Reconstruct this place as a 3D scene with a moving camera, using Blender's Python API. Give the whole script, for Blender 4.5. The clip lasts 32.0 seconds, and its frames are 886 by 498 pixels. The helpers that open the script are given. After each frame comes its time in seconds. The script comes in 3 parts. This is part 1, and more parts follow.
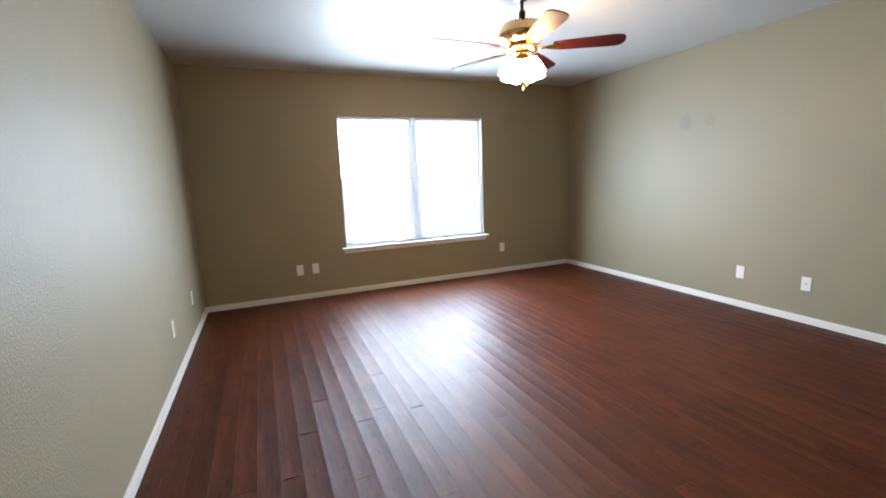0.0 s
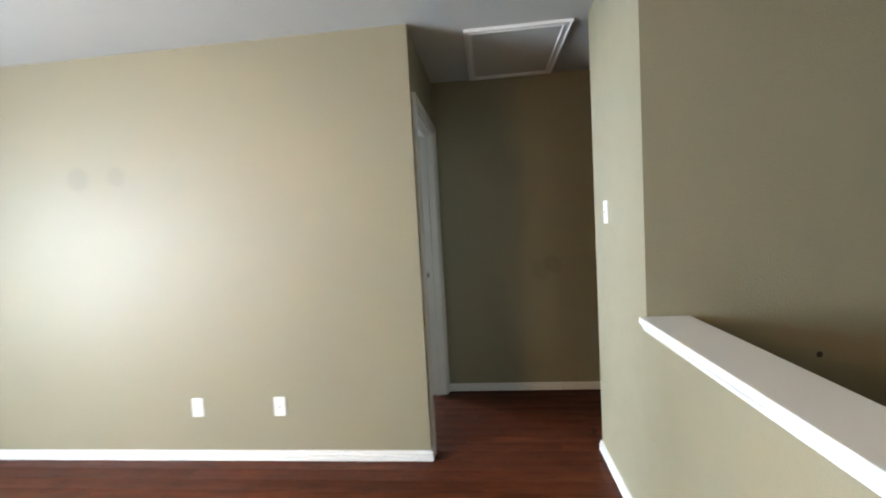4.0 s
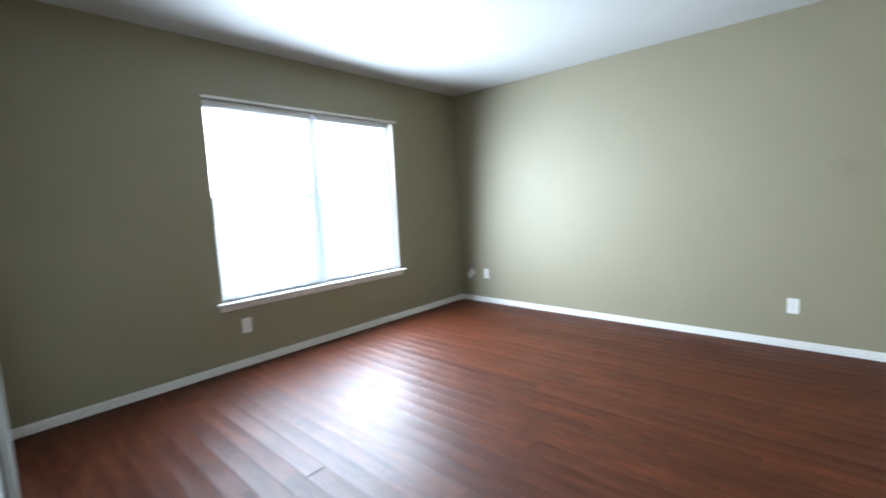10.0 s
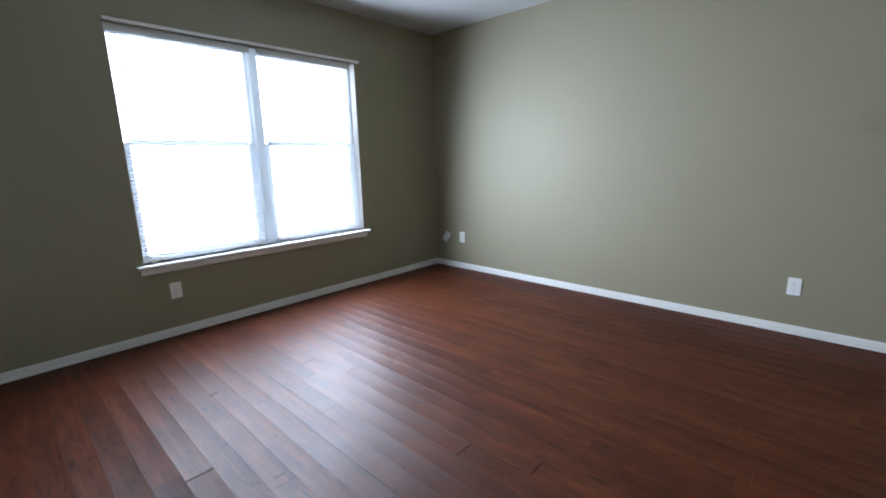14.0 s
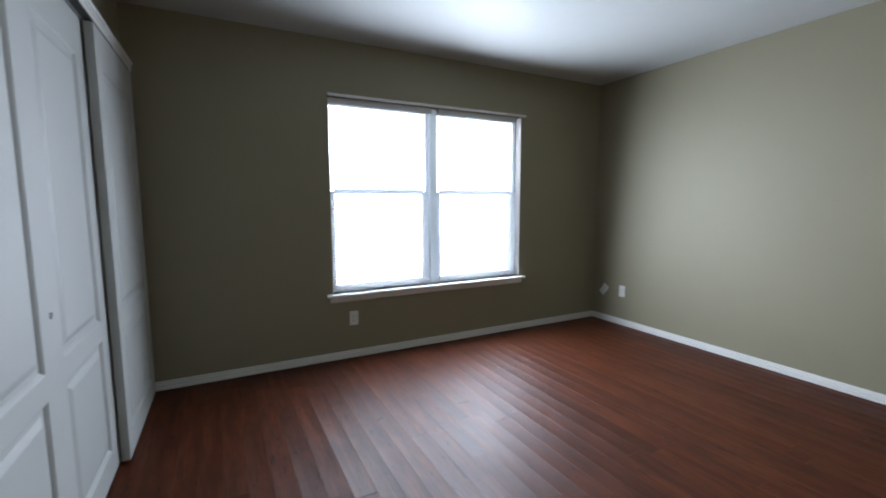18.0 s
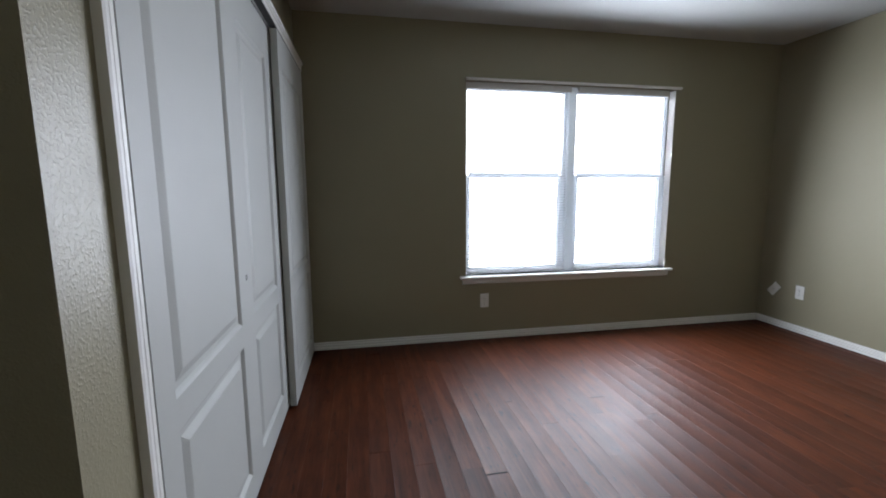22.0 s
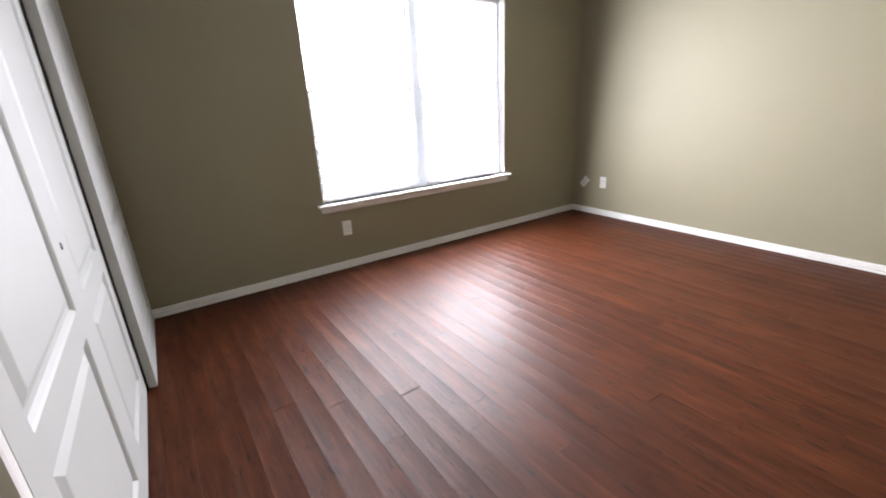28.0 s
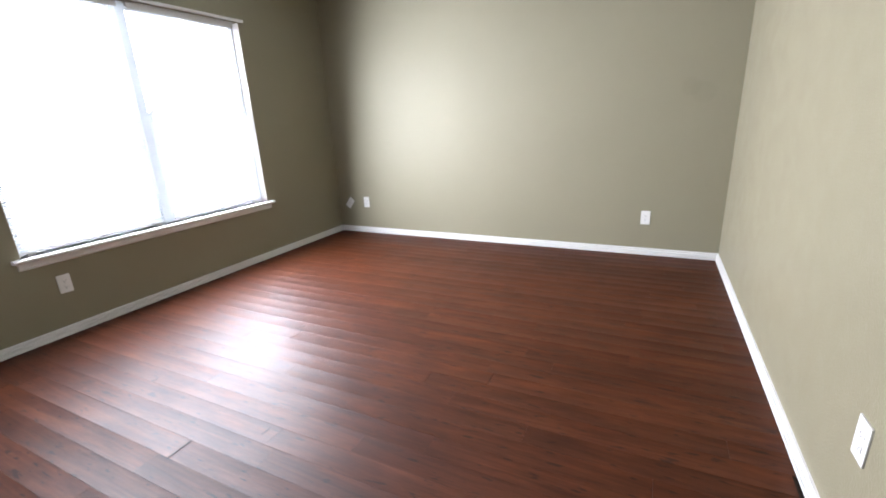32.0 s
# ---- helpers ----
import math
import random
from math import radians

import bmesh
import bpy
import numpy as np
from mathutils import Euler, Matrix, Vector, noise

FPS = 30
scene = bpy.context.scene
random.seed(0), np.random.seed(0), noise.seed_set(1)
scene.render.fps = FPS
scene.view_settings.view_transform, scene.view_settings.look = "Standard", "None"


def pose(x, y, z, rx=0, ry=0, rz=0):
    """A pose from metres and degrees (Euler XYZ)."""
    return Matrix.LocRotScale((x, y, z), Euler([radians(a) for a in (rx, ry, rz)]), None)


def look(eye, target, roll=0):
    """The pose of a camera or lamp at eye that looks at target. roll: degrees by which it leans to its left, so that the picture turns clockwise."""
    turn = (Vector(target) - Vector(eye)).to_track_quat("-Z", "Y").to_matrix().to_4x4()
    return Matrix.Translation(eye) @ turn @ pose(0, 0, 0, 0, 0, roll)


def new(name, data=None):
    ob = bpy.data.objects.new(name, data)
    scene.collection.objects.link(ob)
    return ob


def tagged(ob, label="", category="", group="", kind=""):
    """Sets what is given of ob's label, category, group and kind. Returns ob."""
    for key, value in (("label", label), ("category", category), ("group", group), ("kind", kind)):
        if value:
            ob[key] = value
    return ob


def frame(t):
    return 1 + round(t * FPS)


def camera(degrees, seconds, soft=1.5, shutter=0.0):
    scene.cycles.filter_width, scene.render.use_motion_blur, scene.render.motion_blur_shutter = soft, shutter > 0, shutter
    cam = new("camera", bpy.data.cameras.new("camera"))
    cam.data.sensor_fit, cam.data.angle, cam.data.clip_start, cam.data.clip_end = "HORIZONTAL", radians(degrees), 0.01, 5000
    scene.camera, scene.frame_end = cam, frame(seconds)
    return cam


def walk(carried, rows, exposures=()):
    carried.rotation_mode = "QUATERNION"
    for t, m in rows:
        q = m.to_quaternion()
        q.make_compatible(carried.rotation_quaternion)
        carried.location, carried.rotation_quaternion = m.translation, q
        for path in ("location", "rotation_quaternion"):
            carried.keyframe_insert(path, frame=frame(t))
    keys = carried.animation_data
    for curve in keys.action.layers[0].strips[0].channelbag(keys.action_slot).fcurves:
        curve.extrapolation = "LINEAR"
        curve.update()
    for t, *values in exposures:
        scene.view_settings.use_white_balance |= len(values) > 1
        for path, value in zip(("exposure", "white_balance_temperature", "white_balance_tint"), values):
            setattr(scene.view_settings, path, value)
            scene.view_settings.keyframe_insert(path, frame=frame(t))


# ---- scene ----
cam = camera(92.2, 32.0, soft=1.85, shutter=0.5)
PATH = [
    (0, (-3.980, -4.884, 1.295), (-3.219, -3.065, 0.962), -2.2),
    (0.5, (-4.015, -4.814, 1.285), (-3.205, -3.028, 0.894), -1.1),
    (1, (-4.032, -4.688, 1.285), (-2.986, -3.032, 0.879), -1.4),
    (1.5, (-4.014, -4.575, 1.289), (-2.681, -3.132, 0.914), -1.1),
    (2, (-3.840, -4.477, 1.316), (-2.253, -3.282, 1.086), -2.0),
    (2.5, (-3.549, -4.381, 1.340), (-1.755, -3.515, 1.166), -3.9),
    (3, (-3.178, -4.294, 1.367), (-1.237, -3.814, 1.330), -3.4),
    (3.5, (-2.756, -4.234, 1.370), (-0.786, -3.894, 1.297), -3.8),
    (4, (-2.331, -4.206, 1.356), (-0.346, -3.993, 1.235), -3.2),
    (4.5, (-1.912, -4.198, 1.344), (0.086, -4.173, 1.250), -2.8),
    (6.5, (-0.366, -4.342, 1.356), (1.589, -4.018, 1.622), -1.8),
    (6.7, (-0.286, -4.328, 1.333), (1.651, -3.910, 1.605), -2.4),
    (7, (-0.087, -4.267, 1.320), (1.769, -3.610, 1.674), -0.7),
    (7.3, (0.111, -4.191, 1.327), (1.857, -3.259, 1.615), -1.1),
    (7.5, (0.246, -4.135, 1.335), (1.805, -2.917, 1.631), 1.1),
    (7.7, (0.329, -4.117, 1.330), (1.741, -2.727, 1.604), 0.9),
    (8, (0.437, -4.030, 1.292), (1.632, -2.437, 1.478), -1.8),
    (8.5, (0.551, -3.833, 1.253), (1.634, -2.155, 1.348), -0.9),
    (9, (0.649, -3.632, 1.227), (1.661, -1.910, 1.126), -1.7),
    (9.5, (0.777, -3.448, 1.215), (1.923, -1.828, 0.961), -1.2),
    (10, (0.894, -3.322, 1.216), (2.366, -1.986, 0.994), -2.7),
    (10.5, (0.947, -3.293, 1.206), (2.550, -2.123, 0.962), -1.8),
    (11, (1.077, -3.258, 1.200), (2.647, -2.047, 0.936), -1.8),
    (11.5, (1.182, -3.242, 1.194), (2.778, -2.084, 0.858), -1.3),
    (12, (1.262, -3.210, 1.196), (2.892, -2.122, 0.800), -2.3),
    (12.5, (1.342, -3.238, 1.184), (2.928, -2.082, 0.800), -1.4),
    (13, (1.419, -3.266, 1.185), (2.920, -1.996, 0.818), -0.5),
    (13.5, (1.455, -3.293, 1.178), (2.857, -1.933, 0.749), -1.5),
    (15.5, (1.362, -3.303, 1.215), (2.939, -2.114, 0.900), -0.8),
    (16, (1.359, -3.299, 1.219), (2.874, -2.015, 0.986), -0.7),
    (16.5, (1.350, -3.293, 1.224), (2.754, -1.884, 1.017), -0.3),
    (17, (1.338, -3.267, 1.231), (2.646, -1.769, 1.025), -0.3),
    (17.5, (1.354, -3.268, 1.239), (2.453, -1.611, 1.023), 0.1),
    (18, (1.341, -3.259, 1.247), (2.265, -1.499, 1.027), -0.1),
    (18.5, (1.325, -3.248, 1.243), (2.093, -1.414, 1.023), -0.1),
    (19, (1.318, -3.260, 1.224), (1.928, -1.367, 1.006), -0.6),
    (19.5, (1.302, -3.239, 1.230), (1.771, -1.309, 0.996), 0.1),
    (20, (1.298, -3.227, 1.227), (1.683, -1.281, 0.974), -0.0),
    (20.5, (1.294, -3.227, 1.230), (1.621, -1.270, 0.976), -0.0),
    (21, (1.307, -3.226, 1.242), (1.619, -1.268, 0.980), -0.4),
    (21.5, (1.296, -3.234, 1.231), (1.637, -1.280, 0.980), -0.2),
    (22, (1.290, -3.227, 1.223), (1.665, -1.282, 0.944), -0.2),
    (22.5, (1.286, -3.222, 1.219), (1.677, -1.286, 0.907), 0.1),
    (23, (1.286, -3.214, 1.212), (1.705, -1.293, 0.845), -0.3),
    (23.5, (1.275, -3.193, 1.200), (1.749, -1.302, 0.756), -0.3),
    (24, (1.257, -3.185, 1.191), (1.802, -1.326, 0.693), -0.4),
    (24.5, (1.242, -3.166, 1.182), (1.860, -1.346, 0.630), -0.5),
    (25, (1.215, -3.130, 1.179), (1.930, -1.359, 0.587), -0.8),
    (25.5, (1.174, -3.094, 1.178), (1.982, -1.364, 0.584), -0.6),
    (27.5, (1.110, -2.948, 1.233), (2.055, -1.313, 0.574), -3.2),
    (28, (1.100, -3.032, 1.216), (2.149, -1.460, 0.561), -2.9),
    (28.5, (1.103, -3.089, 1.207), (2.242, -1.581, 0.553), -3.0),
    (29, (1.123, -3.137, 1.200), (2.374, -1.724, 0.540), -2.8),
    (29.5, (1.114, -3.167, 1.201), (2.479, -1.856, 0.554), -3.3),
    (30, (1.092, -3.175, 1.206), (2.564, -1.966, 0.595), -3.3),
    (30.5, (1.078, -3.162, 1.203), (2.656, -2.096, 0.591), -3.2),
    (31, (1.068, -3.136, 1.195), (2.718, -2.189, 0.580), -3.0),
    (31.5, (1.084, -3.163, 1.191), (2.771, -2.275, 0.588), -2.9),
    (32, (1.076, -3.173, 1.182), (2.789, -2.321, 0.601), -2.8),
]
EXPOSURES = [(0.0, 0.12, 5700, 12), (1.5, 0.14, 5500, 11), (3.0, 0.27, 6200, 12), (4.0, 0.80, 5950, 11), (5.0, 0.75, 6100, 12), (5.8, 1.00, 6600, 13), (6.5, 1.80, 7000, 12), (6.8, 1.95, 6900, 12), (7.1, 2.18, 6450, 12), (8.0, 1.26, 6400, 10),
             (9.0, 0.76, 5850, 10), (10.0, 0.48, 5750, 12), (10.6, 0.20, 5650, 12), (12.0, -0.19, 5600, 15), (16.0, -0.44, 5800, 16), (17.0, -0.62, 5800, 16), (19.0, -0.78, 6150, 16), (23.0, -0.79, 6300, 20), (25.5, -0.21, 6550, 23), (28.0, 0.32, 6850, 25), (30.0, 0.43, 6700, 24), (32.0, 0.42, 6400, 22)]
walk(cam, [(t, look(eye, target, roll)) for t, eye, target, roll in PATH], EXPOSURES)

# ---- plan ----
H = 2.44                      # ceiling height
XW, XE = -4.615, .012          # loft, west and east wall faces
YN, YS = .001, -4.80          # loft, north wall face and half wall face
STAIR_S = -5.857              # far wall of the stairwell
XST = -.631                   # stairwell's east face
XHC = .115                    # hall corner of the stair wall
XH = 1.02                     # hall end wall
YH = -3.821                   # hall north wall, hall face
YB = -3.703                   # the same wall, bedroom face
XC = 0.868                    # closet front wall, bedroom face (it stands slightly askew)
YC = -2.494                   # closet end wall, entry face
XB = 4.912                    # bedroom east wall
YBN = 0.026                   # bedroom north wall
WIN_A = (-3.136, -1.347, 0.54, 2.0)
WIN_B = (2.10, 3.898, 0.532, 2.026)
DOOR = (0.128, 0.962, 2.045)
CLO = (-2.272, -.014, 2.05)   # closet opening, y from, y to, top

# ---- world and lights ----
world = bpy.data.worlds.new("world")
scene.world = world
world.use_nodes = True
wn = world.node_tree.nodes
sky = wn.new("ShaderNodeTexSky")
sky.sky_type, sky.sun_disc = "NISHITA", False
sky.sun_elevation, sky.sun_rotation = radians(50), radians(200)
wn["Background"].inputs["Strength"].default_value = 0.1
world.node_tree.links.new(sky.outputs[0], wn["Background"].inputs["Color"])


def lamp(name, kind, m, energy, colour, **kw):
    data = bpy.data.lights.new(name, kind)
    data.energy, data.color = energy, colour
    if kind == "AREA":
        data.shape, data.size, data.size_y = "RECTANGLE", kw["w"], kw["h"]
    elif kind == "SUN":
        data.angle = kw["angle"]
    else:
        data.shadow_soft_size = kw["soft"]
    ob = new(name, data)
    ob.matrix_world = m
    return ob


lamp("sun", "SUN", look((0, 0, 10), (1.0, 2.0, 0)), 1.0, (1, .96, .9), angle=radians(12))
# daylight lamps added in each window's opening, turned down as the slats turn it; the east half is boosted
for (x0, x1, z0, z1), yw, radiance, lean in ((WIN_A, YN, 23, .13), (WIN_B, YBN, 25, .32)):
    w, h = (x1 - x0 - .03) / 2, (z1 - z0 - .10) / 3
    for side, share in ((.25, 1 - lean), (.75, 1 + lean)):
        xm = x0 + (x1 - x0) * side
        for k in range(3):
            zm = z0 + .03 + h * (k + .5)
            daylight = lamp("window_daylight", "AREA", look((xm, yw - .02, zm), (xm, yw - 3.02, zm - .42)), radiance * share * math.pi * w * h, (.81, .92, 1.0), w=w, h=h)
            daylight.data.spread = radians(164)

# ---- materials ----


def material(name):
    m = bpy.data.materials.new(name)
    m.use_nodes = True
    return m, m.node_tree.nodes, m.node_tree.links, m.node_tree.nodes["Principled BSDF"]


def plain(name, colour, rough=.5, metal=0.0, bump=0.0, scale=200.0, vary=.06, emit=None, power=0.0, coat=0.0, trans=0.0):
    m, n, l, b = material(name)
    tc = n.new("ShaderNodeTexCoord")
    ns = n.new("ShaderNodeTexNoise")
    ns.inputs["Scale"].default_value, ns.inputs["Detail"].default_value = 6.0, 5.0
    l.new(tc.outputs["Object"], ns.inputs["Vector"])
    mix = n.new("ShaderNodeMix")
    mix.data_type = "RGBA"
    mix.inputs[6].default_value = (*[c * (1 - vary) for c in colour], 1)
    mix.inputs[7].default_value = (*[min(1, c * (1 + vary)) for c in colour], 1)
    l.new(ns.outputs["Fac"], mix.inputs[0])
    l.new(mix.outputs[2], b.inputs["Base Color"])
    b.inputs["Roughness"].default_value, b.inputs["Metallic"].default_value = rough, metal
    b.inputs["Coat Weight"].default_value = coat
    b.inputs["Transmission Weight"].default_value = trans
    if bump:
        n2 = n.new("ShaderNodeTexNoise")
        n2.inputs["Scale"].default_value, n2.inputs["Detail"].default_value = scale, 3.0
        l.new(tc.outputs["Object"], n2.inputs["Vector"])
        bp = n.new("ShaderNodeBump")
        bp.inputs["Strength"].default_value, bp.inputs["Distance"].default_value = bump, .002
        l.new(n2.outputs["Fac"], bp.inputs["Height"])
        l.new(bp.outputs[0], b.inputs["Normal"])
    if emit:
        b.inputs["Emission Color"].default_value, b.inputs["Emission Strength"].default_value = (*emit, 1), power
    return m


def textured_paint(name, colour, rough, scale, strength, stains=(), stain=(.18, .16, .11)):
    """Satin paint on knock-down texture, with scuffs; stains: (centre, radii) of repaired patches."""
    m, n, l, b = material(name)
    tc = n.new("ShaderNodeTexCoord")
    big = n.new("ShaderNodeTexNoise")
    big.inputs["Scale"].default_value, big.inputs["Detail"].default_value = 1.3, 4.0
    l.new(tc.outputs["Object"], big.inputs["Vector"])
    mix = n.new("ShaderNodeMix")
    mix.data_type = "RGBA"
    mix.inputs[6].default_value = (*[c * .94 for c in colour], 1)
    mix.inputs[7].default_value = (*[min(1, c * 1.05) for c in colour], 1)
    l.new(big.outputs["Fac"], mix.inputs[0])
    last = mix.outputs[2]
    warp = n.new("ShaderNodeTexNoise")
    warp.inputs["Scale"].default_value, warp.inputs["Detail"].default_value = 9.0, 3.0
    l.new(tc.outputs["Object"], warp.inputs["Vector"])
    for centre, radius, amount in stains:
        sub = n.new("ShaderNodeVectorMath")
        sub.operation = "DISTANCE"
        sub.inputs[1].default_value = centre
        l.new(tc.outputs["Object"], sub.inputs[0])
        add = n.new("ShaderNodeMath")
        add.operation = "MULTIPLY_ADD"
        add.inputs[1].default_value, add.inputs[2].default_value = radius * .9, -radius * .45
        l.new(warp.outputs["Fac"], add.inputs[0])
        tot = n.new("ShaderNodeMath")
        l.new(sub.outputs["Value"], tot.inputs[0])
        l.new(add.outputs[0], tot.inputs[1])
        mr = n.new("ShaderNodeMapRange")
        mr.inputs["From Min"].default_value, mr.inputs["From Max"].default_value = radius * .75, radius * 1.15
        mr.inputs["To Min"].default_value, mr.inputs["To Max"].default_value = amount, 0.0
        l.new(tot.outputs[0], mr.inputs["Value"])
        mx = n.new("ShaderNodeMix")
        mx.data_type = "RGBA"
        l.new(mr.outputs[0], mx.inputs[0])
        l.new(last, mx.inputs[6])
        mx.inputs[7].default_value = (*stain, 1)
        last = mx.outputs[2]
    l.new(last, b.inputs["Base Color"])
    rr = n.new("ShaderNodeMapRange")
    rr.inputs["To Min"].default_value, rr.inputs["To Max"].default_value = rough - .06, rough + .06
    l.new(warp.outputs["Fac"], rr.inputs["Value"])
    l.new(rr.outputs[0], b.inputs["Roughness"])
    b.inputs["Specular IOR Level"].default_value = .35
    # knock-down blobs: thresholded noise, with fine roller stipple over it
    kn = n.new("ShaderNodeTexNoise")
    kn.inputs["Scale"].default_value, kn.inputs["Detail"].default_value, kn.inputs["Roughness"].default_value = scale, 1.6, .5
    kn.inputs["Distortion"].default_value = .2
    l.new(tc.outputs["Object"], kn.inputs["Vector"])
    kr = n.new("ShaderNodeMapRange")
    kr.interpolation_type = "SMOOTHSTEP"
    kr.inputs["From Min"].default_value, kr.inputs["From Max"].default_value = .46, .66
    l.new(kn.outputs["Fac"], kr.inputs["Value"])
    fine = n.new("ShaderNodeTexNoise")
    fine.inputs["Scale"].default_value, fine.inputs["Detail"].default_value = 420.0, 2.0
    l.new(tc.outputs["Object"], fine.inputs["Vector"])
    sm = n.new("ShaderNodeMath")
    sm.operation = "MULTIPLY_ADD"
    sm.inputs[1].default_value = .18
    l.new(fine.outputs["Fac"], sm.inputs[0])
    l.new(kr.outputs[0], sm.inputs[2])
    bp = n.new("ShaderNodeBump")
    bp.inputs["Strength"].default_value, bp.inputs["Distance"].default_value = strength, .0008
    l.new(sm.outputs[0], bp.inputs["Height"])
    l.new(bp.outputs[0], b.inputs["Normal"])
    return m


def wood_floor():
    m, n, l, b = material("cherry_floor_planks")
    tc, oi = n.new("ShaderNodeTexCoord"), n.new("ShaderNodeObjectInfo")
    geo = n.new("ShaderNodeNewGeometry")
    off = n.new("ShaderNodeVectorMath")
    off.operation = "MULTIPLY_ADD"
    off.inputs[1].default_value = (9.0, 23.0, 5.0)
    l.new(oi.outputs["Random"], off.inputs[0])
    l.new(geo.outputs["Position"], off.inputs[2])
    mp = n.new("ShaderNodeMapping")
    mp.inputs["Scale"].default_value = (26.0, 1.5, 8.0)
    l.new(off.outputs[0], mp.inputs["Vector"])
    grain = n.new("ShaderNodeTexNoise")
    grain.inputs["Scale"].default_value, grain.inputs["Detail"].default_value, grain.inputs["Roughness"].default_value = 1.0, 8.0, .62
    grain.inputs["Distortion"].default_value = 1.1
    l.new(mp.outputs[0], grain.inputs["Vector"])
    ramp = n.new("ShaderNodeValToRGB")
    e = ramp.color_ramp.elements
    e[0].position, e[0].color = .26, (.036, .0084, .0032, 1)
    e[1].position, e[1].color = .76, (.088, .0255, .0090, 1)
    mid = e.new(.5)
    mid.color = (.060, .0158, .0056, 1)
    l.new(grain.outputs["Fac"], ramp.inputs[0])
    # dark mineral flecks, long along the plank
    mp2 = n.new("ShaderNodeMapping")
    mp2.inputs["Scale"].default_value = (60.0, 13.0, 4.0)
    l.new(off.outputs[0], mp2.inputs["Vector"])
    fl = n.new("ShaderNodeTexNoise")
    fl.inputs["Scale"].default_value, fl.inputs["Detail"].default_value = 1.0, 3.0
    l.new(mp2.outputs[0], fl.inputs["Vector"])
    fr = n.new("ShaderNodeMapRange")
    fr.inputs["From Min"].default_value, fr.inputs["From Max"].default_value = .62, .695
    fr.inputs["To Max"].default_value = .78
    l.new(fl.outputs["Fac"], fr.inputs["Value"])
    mx = n.new("ShaderNodeMix")
    mx.data_type = "RGBA"
    l.new(fr.outputs[0], mx.inputs[0])
    l.new(ramp.outputs[0], mx.inputs[6])
    mx.inputs[7].default_value = (.012, .005, .004, 1)
    hs = n.new("ShaderNodeHueSaturation")
    vr = n.new("ShaderNodeMapRange")
    vr.inputs["To Min"].default_value, vr.inputs["To Max"].default_value = .85, 1.15
    l.new(oi.outputs["Random"], vr.inputs["Value"])
    mp3, blot, br, bv = n.new("ShaderNodeMapping"), n.new("ShaderNodeTexNoise"), n.new("ShaderNodeMapRange"), n.new("ShaderNodeMath")
    mp3.inputs["Scale"].default_value = (16.0, 4.5, 4.0)
    l.new(off.outputs[0], mp3.inputs["Vector"])
    blot.inputs["Scale"].default_value, blot.inputs["Detail"].default_value = 1.0, 4.0
    l.new(mp3.outputs[0], blot.inputs["Vector"])
    br.inputs["From Min"].default_value, br.inputs["From Max"].default_value = .3, .7
    br.inputs["To Min"].default_value, br.inputs["To Max"].default_value = .76, 1.22
    l.new(blot.outputs["Fac"], br.inputs["Value"])
    bv.operation = "MULTIPLY"
    l.new(vr.outputs[0], bv.inputs[0])
    l.new(br.outputs[0], bv.inputs[1])
    mp4, streak, sr, sv = n.new("ShaderNodeMapping"), n.new("ShaderNodeTexNoise"), n.new("ShaderNodeMapRange"), n.new("ShaderNodeMath")
    mp4.inputs["Scale"].default_value = (150.0, 9.0, 10.0)
    l.new(off.outputs[0], mp4.inputs["Vector"])
    streak.inputs["Scale"].default_value, streak.inputs["Detail"].default_value, streak.inputs["Distortion"].default_value = 1.0, 4.0, .5
    l.new(mp4.outputs[0], streak.inputs["Vector"])
    sr.inputs["From Min"].default_value, sr.inputs["From Max"].default_value = .34, .66
    sr.inputs["To Min"].default_value, sr.inputs["To Max"].default_value = .86, 1.10
    l.new(streak.outputs["Fac"], sr.inputs["Value"])
    sv.operation = "MULTIPLY"
    l.new(bv.outputs[0], sv.inputs[0])
    l.new(sr.outputs[0], sv.inputs[1])
    l.new(sv.outputs[0], hs.inputs["Value"])
    l.new(mx.outputs[2], hs.inputs["Color"])
    l.new(hs.outputs[0], b.inputs["Base Color"])
    sc = n.new("ShaderNodeTexNoise")
    sc.inputs["Scale"].default_value, sc.inputs["Detail"].default_value = 5.0, 5.0
    l.new(geo.outputs["Position"], sc.inputs["Vector"])
    rr = n.new("ShaderNodeMapRange")
    rr.inputs["To Min"].default_value, rr.inputs["To Max"].default_value = .40, .54
    b.inputs["Specular IOR Level"].default_value = .16
    l.new(sc.outputs["Fac"], rr.inputs["Value"])
    l.new(rr.outputs[0], b.inputs["Roughness"])
    bp = n.new("ShaderNodeBump")
    bp.inputs["Strength"].default_value, bp.inputs["Distance"].default_value = .35, .0012
    l.new(grain.outputs["Fac"], bp.inputs["Height"])
    # each plank lies a little tilted and cupped
    sep, rnd2 = n.new("ShaderNodeSeparateXYZ"), n.new("ShaderNodeTexWhiteNoise")
    rnd2.noise_dimensions = "1D"
    l.new(tc.outputs["Object"], sep.inputs[0])
    l.new(oi.outputs["Random"], rnd2.inputs["W"])
    tilt, cup, lean = n.new("ShaderNodeMapRange"), n.new("ShaderNodeMath"), n.new("ShaderNodeMath")
    tilt.inputs["To Min"].default_value, tilt.inputs["To Max"].default_value = -.0026, .0026
    l.new(rnd2.outputs["Value"], tilt.inputs["Value"])
    cup.operation = lean.operation = "MULTIPLY"
    l.new(sep.outputs[0], cup.inputs[0])
    l.new(sep.outputs[0], cup.inputs[1])
    l.new(sep.outputs[0], lean.inputs[0])
